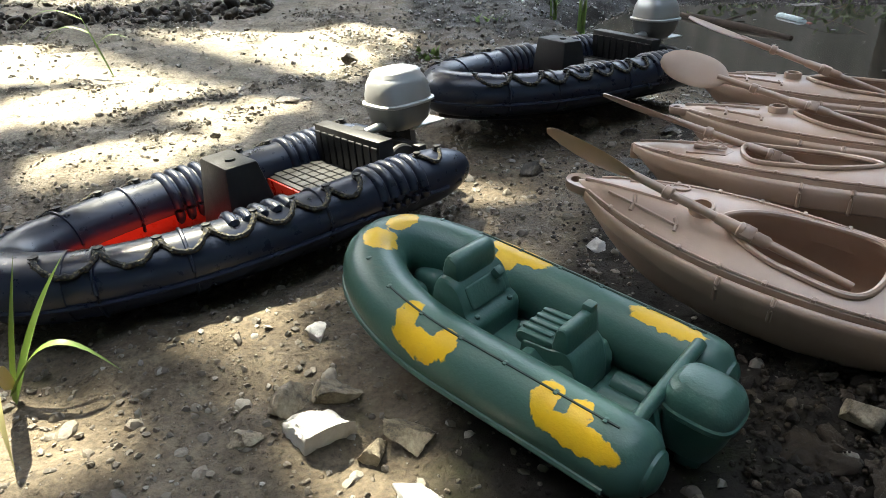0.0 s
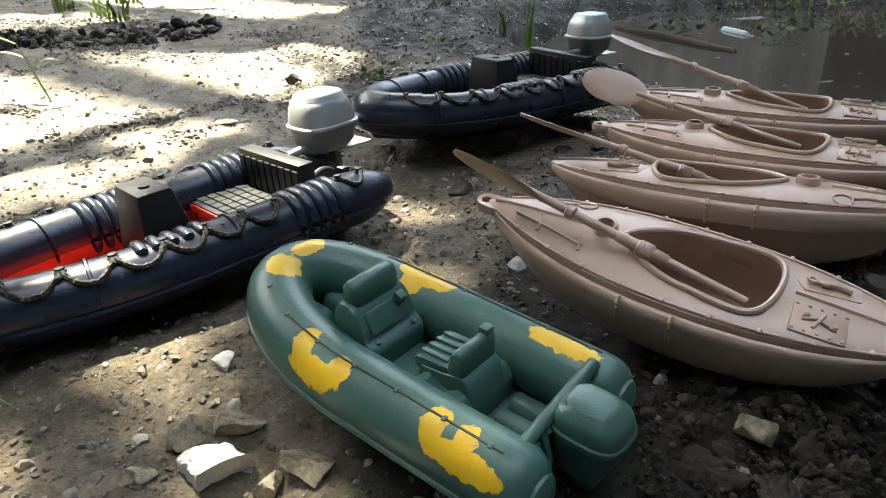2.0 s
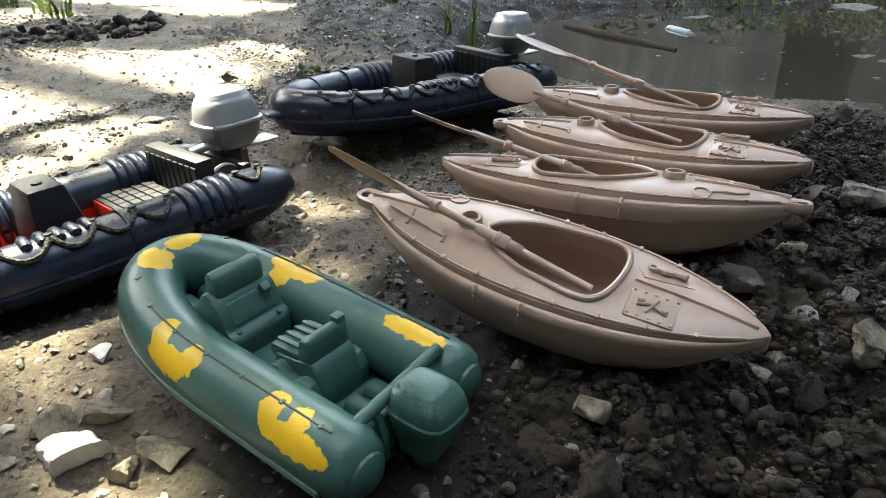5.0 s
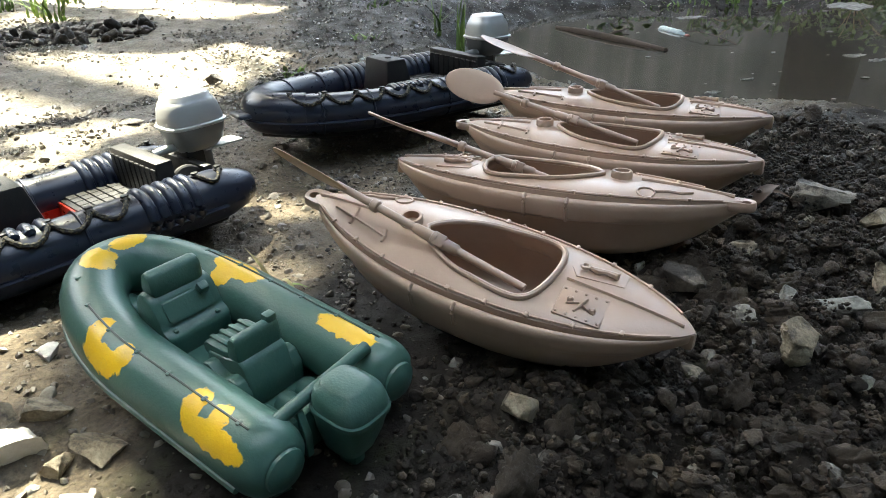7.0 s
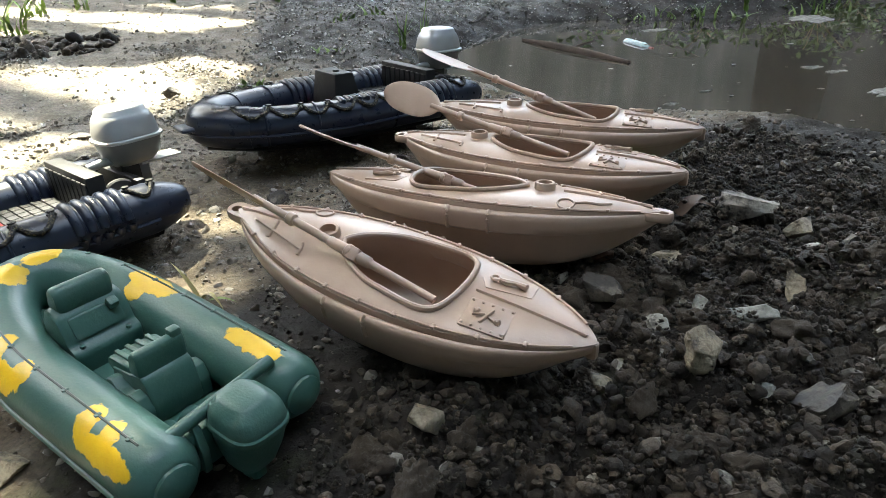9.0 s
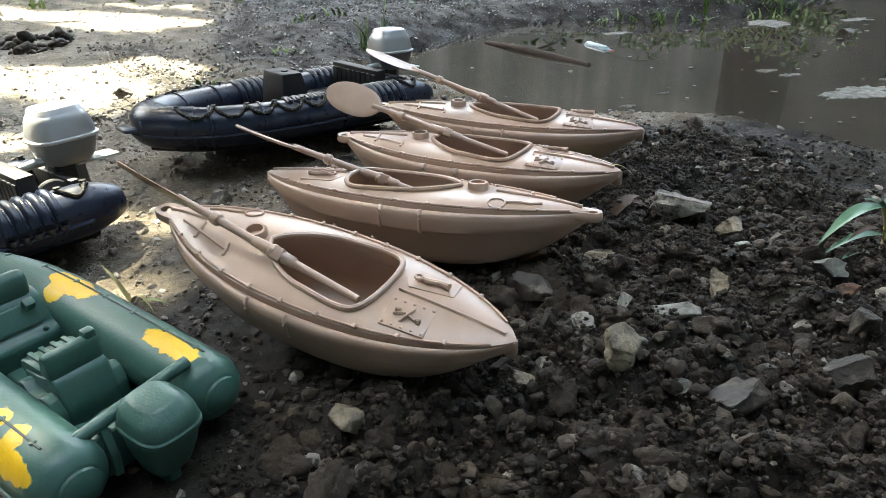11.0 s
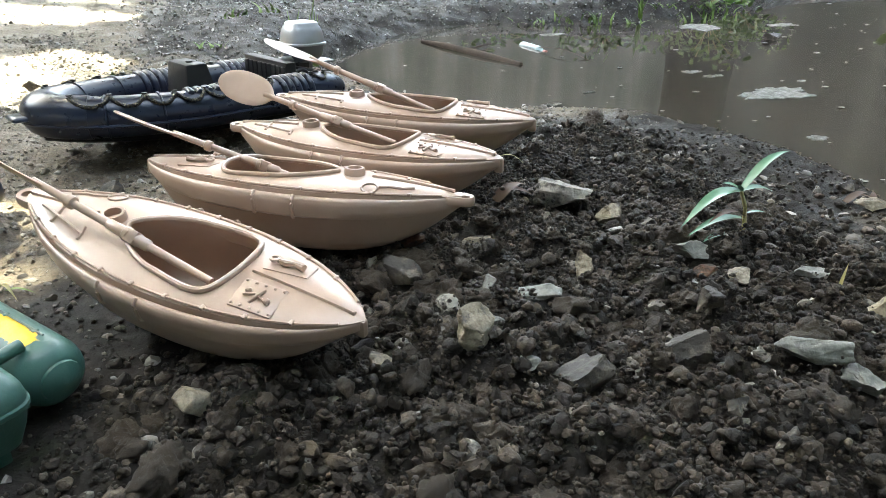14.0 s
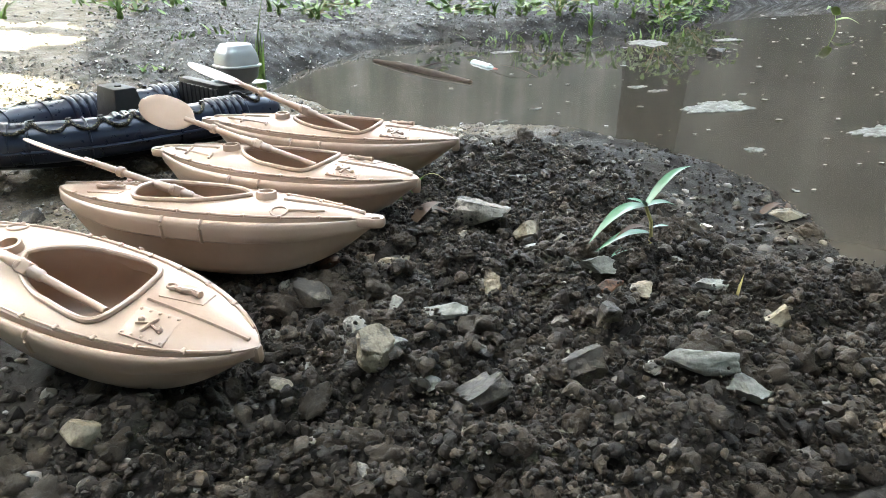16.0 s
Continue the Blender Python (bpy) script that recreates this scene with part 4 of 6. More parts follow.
# ---------------------------------------------------------------- small green boat
def build_green():
    b = thing("inflatable_boat", "green toy inflatable boat with yellow paint patches, on bare earth", "toy boat", group="toy inflatable boats")
    pts = horseshoe(-0.056, 0.0555, 0.0235, 2.2)
    zs = [0.0200 + 0.0055 * max(0, p[0] / 0.055) ** 2 for p in pts]
    path = [(x, y, z) for (x, y), z in zip(pts, zs)]
    r0 = 0.0112
    tail = [(-0.0585, 0.97), (-0.0615, 0.86), (-0.0632, 0.68), (-0.0637, 0.62)]
    full = [(x, 0.0235, zs[0]) for x, s in tail[::-1]] + path + [(x, -0.0235, zs[0]) for x, s in tail]
    part("collar", tube(full, [r0 * s for x, s in tail[::-1]] + [r0] * len(path) + [r0 * s for x, s in tail], 24), GREEN_TUBE, b, "green collar with yellow paint patches")
    for side in (1, -1):
        part("end_cap", lathe([(r0 * 0.60, 0), (r0 * 0.58, 0.0012), (r0 * 0.4, 0.0026), (0.0003, 0.0034)], 18, pose(-0.0635, side * 0.0235, 0.0200, 0, -90, 0)), GREEN, b)
    lip = []
    for i in range(len(pts)):
        c, d, o = collar_frame(pts, zs, i)
        o = o if (o.x * c.x + o.y * c.y) > 0 or abs(c.y) > 0.023 and o.y * c.y > 0 else -o
        lip.append(c + r0 * (math.cos(radians(-22)) * o + math.sin(radians(-22)) * Vector((0, 0, 1))))
    part("rubbing_strake", tube(lip, 0.0013, 8), GREEN, b)
    for side in (1, -1):
        seam = []
        for x in np.linspace(-0.054, 0.030, 20):
            c, d, o, r = on_collar(pts, zs, [r0] * len(pts), x, side)
            seam.append(c + (r0 + 0.0001) * (math.cos(radians(76)) * o + math.sin(radians(76)) * Vector((0, 0, 1))))
        part("seam", tube(seam, 0.00038, 5), DARK_GREEN, b, "dark seam line")
        for x in (-0.05, -0.035, -0.018, -0.002, 0.014, 0.030, 0.044):
            for ang in (76,):
                c, d, o, r = on_collar(pts, zs, [r0] * len(pts), x, side)
                q = c + r0 * (math.cos(radians(ang)) * o + math.sin(radians(ang)) * Vector((0, 0, 1)))
                part("lug", block(0.0012, 0.0020, 0.0006, 0.0002, m=Matrix.Translation(q - Vector((0, 0, 0.0002)))), GREEN, b)
    rings = []
    for i in range(30):
        x = -0.058 + 0.117 * i / 29
        w = 0.0235 * max(1 - max(0, x / 0.0600) ** 2.2, 0.0004) ** (1 / 2.2) + 0.005 * max(0.05, 1 - max(0, x / 0.06) ** 4)
        keel = 0.008 * max(0, x / 0.06) ** 3
        rings.append([(x, w * a, keel + z) for a, z in ((1.0, 0.017), (0.98, 0.011), (0.85, 0.005), (0.4, 0.0012), (0, 0), (-0.4, 0.0012), (-0.85, 0.005), (-0.98, 0.011), (-1.0, 0.017))])
    part("hull", loft(rings, False, False), GREEN, b)
    floor = Geo()
    outline = [(x, y * 0.75) for x, y in pts if x > -0.055]
    floor.add([(x * 0.93, y, 0.0125) for x, y in outline], [tuple(range(len(outline)))])
    part("floor", floor, GREEN, b)
    for y in (-0.0088, 0.0, 0.0088):
        part("floor_ridge", tube([(x, y, 0.0118) for x in (-0.0535, -0.0525, -0.036, -0.035)], [0.0020, 0.0042, 0.0042, 0.0020], 14), GREEN, b)
    for y in (-0.0062, 0.0062):
        part("bow_step", block(0.0150, 0.0112, 0.0100, 0.0030, top=(0.72, 0.85), m=pose(0.0385, y, 0.0120), seg=4), GREEN, b)
    # console: stepped body, slanting dash, thick windscreen, small throttle box
    con = part("console", prism(((0.0030, 0.0125), (0.0035, 0.0225), (0.0050, 0.0240), (0.0078, 0.0250), (0.0092, 0.0290), (0.0130, 0.0350), (0.0195, 0.0360), (0.0225, 0.0320), (0.0240, 0.0125)), 0.0120, 0.0022), GREEN, b)
    part("windscreen", prism(((0.0128, 0.0340), (0.0138, 0.0405), (0.0150, 0.0425), (0.0180, 0.0432), (0.0200, 0.0415), (0.0212, 0.0340)), 0.0098, 0.0020), GREEN, con)
    part("dash", prism(((0.0072, 0.0262), (0.0078, 0.0275), (0.0112, 0.0330), (0.0122, 0.0332), (0.0115, 0.0300)), 0.0088, 0.0010), GREEN, con)
    part("throttle_box", block(0.0034, 0.0036, 0.0034, 0.0006, m=pose(0.0106, -0.0062, 0.0318, 0, -28, 0)), GREEN, con)
    for x, y in ((0.0035, -0.0078), (0.0042, 0.0084), (0.0062, 0.0040)):
        part("knob", lathe([(0.0010, 0), (0.0009, 0.0010), (0.0002, 0.0013)], 8, pose(x + 0.0018, y, 0.0240)), GREEN, con)
    # foot plate with rounded ends and a seat post
    part("foot_plate", block(0.0175, 0.0190, 0.0036, 0.0012, m=pose(-0.0045, -0.0005, 0.0124), seg=3), GREEN, b)
    part("foot_plate", block(0.0075, 0.0045, 0.0030, 0.0010, m=pose(-0.0062, 0.0110, 0.0124), seg=3), GREEN, b)
    part("post", lathe([(0.0030, 0), (0.0030, 0.0045), (0.0022, 0.0056), (0.0002, 0.0058)], 14, pose(-0.0050, -0.0040, 0.0150)), GREEN, b)
    # seat: body, ribbed cushion, thick backrest, scrolled side plates
    seat = part("seat", prism(((-0.0330, 0.0125), (-0.0325, 0.0190), (-0.0295, 0.0270), (-0.0265, 0.0290), (-0.0215, 0.0270), (-0.0110, 0.0255), (-0.0105, 0.0125)), 0.0086, 0.0012), GREEN, b)
    part("cushion", prism(((-0.0220, 0.0240), (-0.0220, 0.0292), (-0.0105, 0.0284), (-0.0085, 0.0272), (-0.0085, 0.0245), (-0.0100, 0.0235)), 0.0082, 0.0012), GREEN, seat)
    for i in range(4):
        part("cushion_rib", block(0.0105, 0.0017, 0.0012, 0.0004, m=pose(-0.0150, -0.0054 + 0.0036 * i, 0.0284, 0, 4, 0)), GREEN, seat)
    part("backrest", prism(((-0.0278, 0.0270), (-0.0268, 0.0350), (-0.0258, 0.0362), (-0.0238, 0.0362), (-0.0226, 0.0350), (-0.0214, 0.0270)), 0.0086, 0.0014), GREEN, seat)
    part("headrest", block(0.0036, 0.0040, 0.0036, 0.0008, m=pose(-0.0246, -0.0064, 0.0344)), GREEN, seat)
    for y in (-0.0102, 0.0102):
        part("seat_side", Geo().join(prism(((-0.0328, 0.0125), (-0.0324, 0.0190), (-0.0298, 0.0232), (-0.0262, 0.0238), (-0.0228, 0.0216), (-0.0198, 0.0222), (-0.0164, 0.0248), (-0.0132, 0.0238), (-0.0122, 0.0205), (-0.0128, 0.0125)), 0.0020, 0.0007), pose(0, y, 0)), GREEN, seat)
    part("transom", block(0.0034, 0.0340, 0.0150, 0.0010, m=pose(-0.0550, 0, 0.0100)), GREEN, b)
    part("transom_bar", tube([(-0.0548, 0.0190, 0.0278), (-0.0548, 0.0, 0.0300), (-0.0548, -0.0190, 0.0318)], 0.0021, 12), GREEN, b)
    for side in (1, -1):
        part("transom_wing", prism(((-0.0600, 0.0120), (-0.0596, 0.0200), (-0.0565, 0.0275), (-0.0535, 0.0275), (-0.0530, 0.0120)), 0.0012, 0.0004) if side < 0 else Geo().join(prism(((-0.0600, 0.0120), (-0.0596, 0.0200), (-0.0565, 0.0275), (-0.0535, 0.0275), (-0.0530, 0.0120)), 0.0012, 0.0004), pose(0, 0.0105, 0)), GREEN, b)
    def cowl(levels):
        rings = []
        for z, a, c, dx in levels:
            rings.append([(dx + a * math.copysign(abs(math.cos(t)) ** 0.6, math.cos(t)), c * math.copysign(abs(math.sin(t)) ** 0.6, math.sin(t)), z) for t in np.linspace(0, 2 * math.pi, 37)[:-1]])
        return loft(rings, True, True)
    m = part("outboard_motor", cowl([(0.0120, 0.0075, 0.0070, 0.001), (0.0200, 0.0100, 0.0092, 0.0005), (0.0280, 0.0112, 0.0105, 0), (0.0305, 0.0112, 0.0105, 0), (0.0330, 0.0106, 0.0100, 0.0003), (0.0348, 0.0098, 0.0092, 0.0006), (0.0356, 0.0084, 0.0078, 0.0008), (0.0368, 0.0076, 0.0070, 0.0010), (0.0374, 0.0058, 0.0054, 0.0010), (0.0376, 0.0030, 0.0028, 0.0010)]), GREEN, b, "", Matrix.Translation((-0.0652, -0.0008, 0.0010)) @ Matrix.Diagonal((0.90, 0.88, 0.93, 1)))
    part("cowl_rim", cowl([(0.0268, 0.0112, 0.0105, 0), (0.0274, 0.0118, 0.0111, 0), (0.0288, 0.0118, 0.0111, 0), (0.0294, 0.0112, 0.0105, 0)]), GREEN, m)
    part("leg", block(0.0080, 0.0050, 0.0140, 0.0012, m=pose(0, 0, 0.001)), GREEN, m)
    part("mount", block(0.010, 0.008, 0.010, 0.001, m=pose(0.011, 0, 0.016)), GREEN, m)
    return b


green_boat = build_green()
green_boat.matrix_world = pose(0.0190, 0.1815, 0.0700, 0, -3.5, 138.0) @ Matrix.Diagonal((0.97, 0.97, 0.97, 1))


# ---------------------------------------------------------------- stones, grit and clods
ROCKS = []


def clear(x, y):
    """0 over a placed stone, 1 elsewhere."""
    free = np.ones(np.shape(x))
    for rx, ry, r in ROCKS:
        free = free * (np.hypot(x - rx, y - ry) > r)
    return free


def stone(x, y, sx, sy, sz, mat, label, turn=0.0, sink=0.35, level=4, crag=0.22, flats=9, name="stone", group="loose stones", slab=False):
    ROCKS.append((x, y, 0.36 * max(sx, sy)))
    seed = int(abs(x * 7919 + y * 104729) * 1000) % 100000
    g = rock(seed, sx / 2, sy / 2, sz / 2, level, crag, flats, slab)
    z = height(x, y) + sz * (0.5 - sink)
    return solo(name, g, mat, label, "stone", pose(x, y, z, random.uniform(-12, 12), random.uniform(-12, 12), turn), group, sharp=44)


WHITE = "white quartz stone with ochre stains, half sunk in earth"
for x, y, sx, sy, sz, turn in ((-0.0080, 0.1300, 0.017, 0.012, 0.009, -10), (0.068, 0.269, 0.009, 0.009, 0.009, 60), (-0.046, 0.203, 0.009, 0.012, 0.008, 30)):
    stone(x, y, sx, sy, sz, QUARTZ, WHITE, turn)
stone(-0.0375, 0.1530, 0.022, 0.018, 0.016, QUARTZ, "squarish white quartz stone with ochre stains, on earth", 28, 0.3, crag=0.3, flats=6, slab=True)
TAWNY = "tawny rough stone, half sunk in earth"
for x, y, sx, sy, sz, turn in ((-0.049, 0.169, 0.012, 0.017, 0.011, -20), (-0.0355, 0.172, 0.019, 0.013, 0.011, 10), (-0.0585, 0.152, 0.010, 0.011, 0.008, 50), (-0.0215, 0.1465, 0.009, 0.012, 0.008, -30), (-0.0105, 0.1525, 0.018, 0.013, 0.011, 0), (0.1165, 0.1500, 0.014, 0.017, 0.013, 20), (0.178, 0.159, 0.014, 0.012, 0.010, 0)):
    stone(x, y, sx, sy, sz, OCHRE_STONE, TAWNY, turn)
for x, y, sx, sy, sz, turn in ((0.2065, 0.1540, 0.016, 0.013, 0.016, 30), (0.228, 0.2330, 0.028, 0.012, 0.011, 28), (0.2940, 0.2430, 0.017, 0.014, 0.015, 10), (0.2584, 0.1890, 0.010, 0.013, 0.012, -40), (0.3540, 0.1450, 0.012, 0.009, 0.009, 0), (0.3095, 0.1660, 0.012, 0.009, 0.007, 20), (0.2450, 0.1130, 0.004, 0.004, 0.004, 0), (0.4460, 0.2530, 0.021, 0.009, 0.008, -20)):
    stone(x, y, sx, sy, sz, OCHRE_STONE, "tawny and cream broken stone set in loose soil", turn, 0.10, crag=0.3, flats=12)
DULL = "dull grey-brown stone, half sunk in earth"
for x, y, sx, sy, sz, turn in ((0.2870, 0.1500, 0.012, 0.011, 0.012, 40), (0.1935, 0.2040, 0.022, 0.010, 0.013, -32), (0.2720, 0.1335, 0.021, 0.018, 0.016, 10), (0.2690, 0.1030, 0.007, 0.006, 0.006, 0), (0.051, 0.362, 0.017, 0.012, 0.011, 0), (0.100, 0.447, 0.015, 0.010, 0.010, 0)):
    stone(x, y, sx, sy, sz, GREY_STONE, DULL, turn, 0.14, crag=0.28, flats=12)
for x, y, sx, sy, sz, turn in ((0.122, 0.431, 0.013, 0.009, 0.009, 0), (0.149, 0.431, 0.017, 0.013, 0.013, 20), (-0.088, 0.695, 0.025, 0.016, 0.015, 40), (0.128, 0.437, 0.008, 0.006, 0.005, 0), (0.455, 0.283, 0.012, 0.010, 0.008, 0), (-0.120, 0.530, 0.022, 0.012, 0.007, 10), (-0.105, 0.610, 0.012, 0.010, 0.008, 0), (-0.42, 0.62, 0.03, 0.02, 0.012, 0), (-0.155, 0.455, 0.009, 0.007, 0.006, 0), (0.030, 0.145, 0.012, 0.010, 0.006, 20)):
    stone(x, y, sx, sy, sz, GREY_STONE, DULL, turn)
stone(0.2385, 0.1345, 0.019, 0.016, 0.014, GREY_STONE, "dark grey-brown squarish stone set in loose soil", 20, 0.18, crag=0.3, flats=5, slab=True)
stone(0.2755, 0.2600, 0.030, 0.022, 0.016, PALE_STONE, "pale grey angular stone with a flat top on loose soil", -14, 0.10, crag=0.30, flats=14)
FLAKE = "pale grey-green broken flake lying on loose soil"
for x, y, sx, sy, sz, turn in ((0.2360, 0.1785, 0.020, 0.012, 0.007, -30), (0.2190, 0.1835, 0.008, 0.007, 0.006, 10), (0.2135, 0.1620, 0.011, 0.006, 0.005, -25), (0.3030, 0.1890, 0.022, 0.013, 0.008, 12), (0.3340, 0.1625, 0.015, 0.007, 0.004, -15), (0.3020, 0.1185, 0.023, 0.012, 0.010, -20), (0.3140, 0.1065, 0.017, 0.011, 0.008, -30), (0.2230, 0.1430, 0.007, 0.006, 0.005, 0)):
    stone(x, y, sx, sy, sz, SHARD, FLAKE, turn, 0.0, crag=0.26, flats=10, name="stone_flake", group="broken flakes")
for x, y, sx, sy, sz in ((0.3010, 0.1765, 0.014, 0.009, 0.008), (0.2000, 0.2320, 0.013, 0.009, 0.008), (0.346, 0.133, 0.007, 0.006, 0.005), (0.244, 0.114, 0.006, 0.005, 0.004)):
    stone(x, y, sx, sy, sz, RUST_STONE, "rust-brown pebble set in loose dark soil", 0, 0.12)

rng = np.random.default_rng(11)


def scatter(name, label, category, mat, places, level, jitter, flat=(0.5, 0.9), sink=0.25, lumpy=0.0, sharp=35, pile=0.0):
    """Many small lumps, each turned and misshapen by chance, as one mesh. places: rows of x, y, size."""
    base, faces = BALLS[level]
    verts, polys, k = [], [], 0
    faces = np.array(faces)
    X, Y, _ = np.array(places).T
    low, loose = land(X, Y), looseness(X, Y)
    for (x, y, s), z0, k0 in zip(places, low, loose):
        r = Euler(rng.uniform(0, 6.28, 3)).to_matrix()
        swell = 1 + rng.normal(0, jitter, (len(base), 1))
        if lumpy:
            d = rng.normal(size=(9, 3))
            d /= np.linalg.norm(d, axis=1)[:, None]
            swell = swell * (0.8 + lumpy * (np.clip(base @ d.T, 0, 1) ** 7 * rng.uniform(-0.6, 1.0, 9)).sum(1, keepdims=True))
        p = base * swell * np.array([s, s * rng.uniform(0.6, 1.0), s * rng.uniform(*flat)]) * 0.5
        p = p @ np.array(r).T
        p[:, 2] *= 0.8
        verts.append(p + np.array([x, y, float(z0) + rough(x, y, float(k0)) + s * (0.35 - sink) + pile * float(k0) * rng.random() ** 2]))
        polys.append(faces + k)
        k += len(base)
    g = Geo()
    g.v, g.f = np.concatenate(verts).tolist(), np.concatenate(polys).tolist()
    return solo(name, g, mat, label, category, kind="stuff", sharp=sharp)


def sow(n, box, sizes, keep):
    """n rows of x, y, size in a box, kept by the chance that keep gives."""
    out = np.zeros((0, 3))
    while len(out) < n:
        x, y = rng.uniform(box[0], box[1], 4000), rng.uniform(box[2], box[3], 4000)
        s = sizes[0] * (sizes[1] / sizes[0]) ** (rng.random(4000) ** 2.0)
        out = np.concatenate([out, np.stack([x, y, s], 1)[rng.random(4000) < keep(x, y)]])
    return out[:n].tolist()


def dry(x, y):
    return (pond_depth(x, y) < -0.012) * 1.0


def lump_mesh(seed):
    """A soil clod: a ball swollen by knobs, pitted all over."""
    r = np.random.default_rng(seed)
    p = BALLS[4][0]
    big, small = (r.normal(size=(k, 3)) for k in (14, 70))
    big, small = (d / np.linalg.norm(d, axis=1)[:, None] for d in (big, small))
    swell = 0.75 + 0.5 * (np.clip(p @ big.T, 0, 1) ** 8 * r.uniform(-0.5, 1.0, 14)).sum(1, keepdims=True)
    swell = swell + 0.28 * (np.clip(p @ small.T, 0, 1) ** 70 * r.uniform(-0.4, 1.0, 70)).sum(1, keepdims=True)
    o = Vector(r.uniform(-40, 40, 3))
    pits = np.array([[0.22 * noise.noise(Vector(q) * 3.1 + o) + 0.16 * noise.noise(Vector(q) * 8 + o)] for q in p])
    g = Geo().add(p * (swell + pits) * np.array([1, r.uniform(0.65, 0.95), r.uniform(0.55, 0.85)]), BALLS[4][1])
    me = g.mesh("soil_clod", 0)
    me.materials.append(CLOD)
    return me


LUMPS = [lump_mesh(k) for k in range(16)]
for x, y, s in sow(300, (0.10, 0.46, 0.07, 0.40), (0.0065, 0.0185), lambda x, y: clear(x, y) * looseness(x, y) * dry(x, y) * np.where(y < 0.25, 1.0, 0.22) * np.clip((0.43 - x) / 0.08, 0.1, 1)):
    ob = solo("soil_clod", LUMPS[int(rng.integers(16))], CLOD, "lumpy dark clod of damp soil on a loose heap", "soil clod", pose(x, y, height(x, y) + 0.08 * s, *rng.uniform(-25, 25, 2), rng.uniform(0, 360)) @ Matrix.Diagonal((s / 2, s / 2, s / 2, 1)), "soil clods")
heap = sow(6500, (0.08, 0.50, 0.07, 0.44), (0.0024, 0.0080), lambda x, y: clear(x, y) * looseness(x, y) * dry(x, y) * np.where(y < 0.28, 1.0, 0.45))
scatter("soil_clods", "crumbly dark soil clods on a loose heap", "soil", CLOD, heap, 2, 0.10, (0.65, 1.0), 0.18, 0.75, 50, 0.0022)
crumbs = sow(32000, (0.05, 0.49, 0.07, 0.38), (0.0008, 0.0032), lambda x, y: clear(x, y) * (0.10 + 0.9 * looseness(x, y)) * dry(x, y))
scatter("soil_crumbs", "fine dark crumbs of loose soil", "soil", CLOD, crumbs, 1, 0.16, (0.7, 1.0), 0.2, 0.0, 80, 0.0060)
fine = sow(11000, (-0.26, 0.40, 0.10, 0.62), (0.0008, 0.0040), lambda x, y: dry(x, y) * (1 - 0.9 * looseness(x, y)) * (1 - paleness(x, y)) * (1 - 0.8 * darkness(x, y)))
scatter("grit", "mixed pale and dark grit on trodden earth", "grit", PEBBLE, fine, 1, 0.2)
coarse = sow(900, (-0.26, 0.45, 0.10, 0.62), (0.004, 0.0095), lambda x, y: dry(x, y) * (1 - 0.93 * looseness(x, y)) * (1 - paleness(x, y)))
scatter("pebbles", "small mixed pebbles sunk in trodden earth", "pebbles", PEBBLE, coarse, 2, 0.1, (0.4, 0.8), 0.42)
far = sow(22000, (-0.7, 1.5, 0.50, 1.9), (0.0016, 0.0078), lambda x, y: (pond_depth(x, y) < 0.012) * np.maximum(np.where(paleness(x, y) > 0.35, 0.10, 1.0), 0.35 * (ruts(x, y) > 0.4)) * np.where(y < 0.62, 0.6, 1.0))
scatter("gravel", "wet grey gravel and flat pale stones along the shore", "gravel", GRAVEL, far, 1, 0.2, (0.4, 0.9))
pale = sow(9000, (-0.9, 0.1, 0.33, 1.5), (0.0010, 0.0055), lambda x, y: paleness(x, y))
scatter("pale_grit", "pale grit and crumbs on the open ground", "grit", PALE_PEBBLE, pale, 1, 0.2, (0.35, 0.7), 0.3)
churned = sow(9000, (-0.65, 0.06, 0.40, 1.10), (0.0010, 0.0055), lambda x, y: ruts(x, y))
scatter("mud_crumbs", "dark churned mud crumbs in strips on open ground", "soil", PEBBLE, churned, 1, 0.25, (0.5, 0.9), 0.25, 0.0, 30, 0.002)
chips = sow(650, (0.07, 0.47, 0.07, 0.42), (0.0025, 0.0125), lambda x, y: (0.1 + looseness(x, y)) * dry(x, y))
scatter("stone_chips", "small pale and tawny stone chips in loose soil", "stone chips", CHIP, chips, 2, 0.12, (0.4, 0.8), 0.30, 0.3, 25)
lumps = sow(420, (-0.75, -0.22, 0.78, 1.0), (0.006, 0.024), lambda x, y: np.where(np.abs(y - 0.90 - 0.25 * (x + 0.45)) < 0.05, 0.9, 0.03))
scatter("dark_clods", "dark turned clods of earth in a ragged row", "soil", CLOD, lumps, 3, 0.05, (0.6, 0.9), 0.2, 0.9, 45)


# ---------------------------------------------------------------- plants
def blade(path, width, fold=0.25, taper=0.8):
    """A leaf blade along a path: three points across, folded on its midrib."""
    p = [Vector(q) for q in path]
    n = len(p)
    rings = []
    for i in range(n):
        d = (p[min(i + 1, n - 1)] - p[max(i - 1, 0)]).normalized()
        side = d.cross(Vector((0, 0, 1)))
        side = side.normalized() if side.length > 0.05 else Vector((1, 0, 0))
        s = i / (n - 1)
        w = width * 0.5 * max(math.sin(math.pi * (0.10 + 0.90 * s) ** taper), 0.03)
        up = side.cross(d)
        rings.append([p[i] - side * w + up * w * fold, p[i], p[i] + side * w + up * w * fold])
    return loft(rings, False, False)


def arc(a, b, lift, n=9, bow=(0, 0)):
    a, b = Vector(a), Vector(b)
    return [a.lerp(b, i / (n - 1)) + Vector((bow[0], bow[1], lift)) * math.sin(math.pi * i / (n - 1)) for i in range(n)]


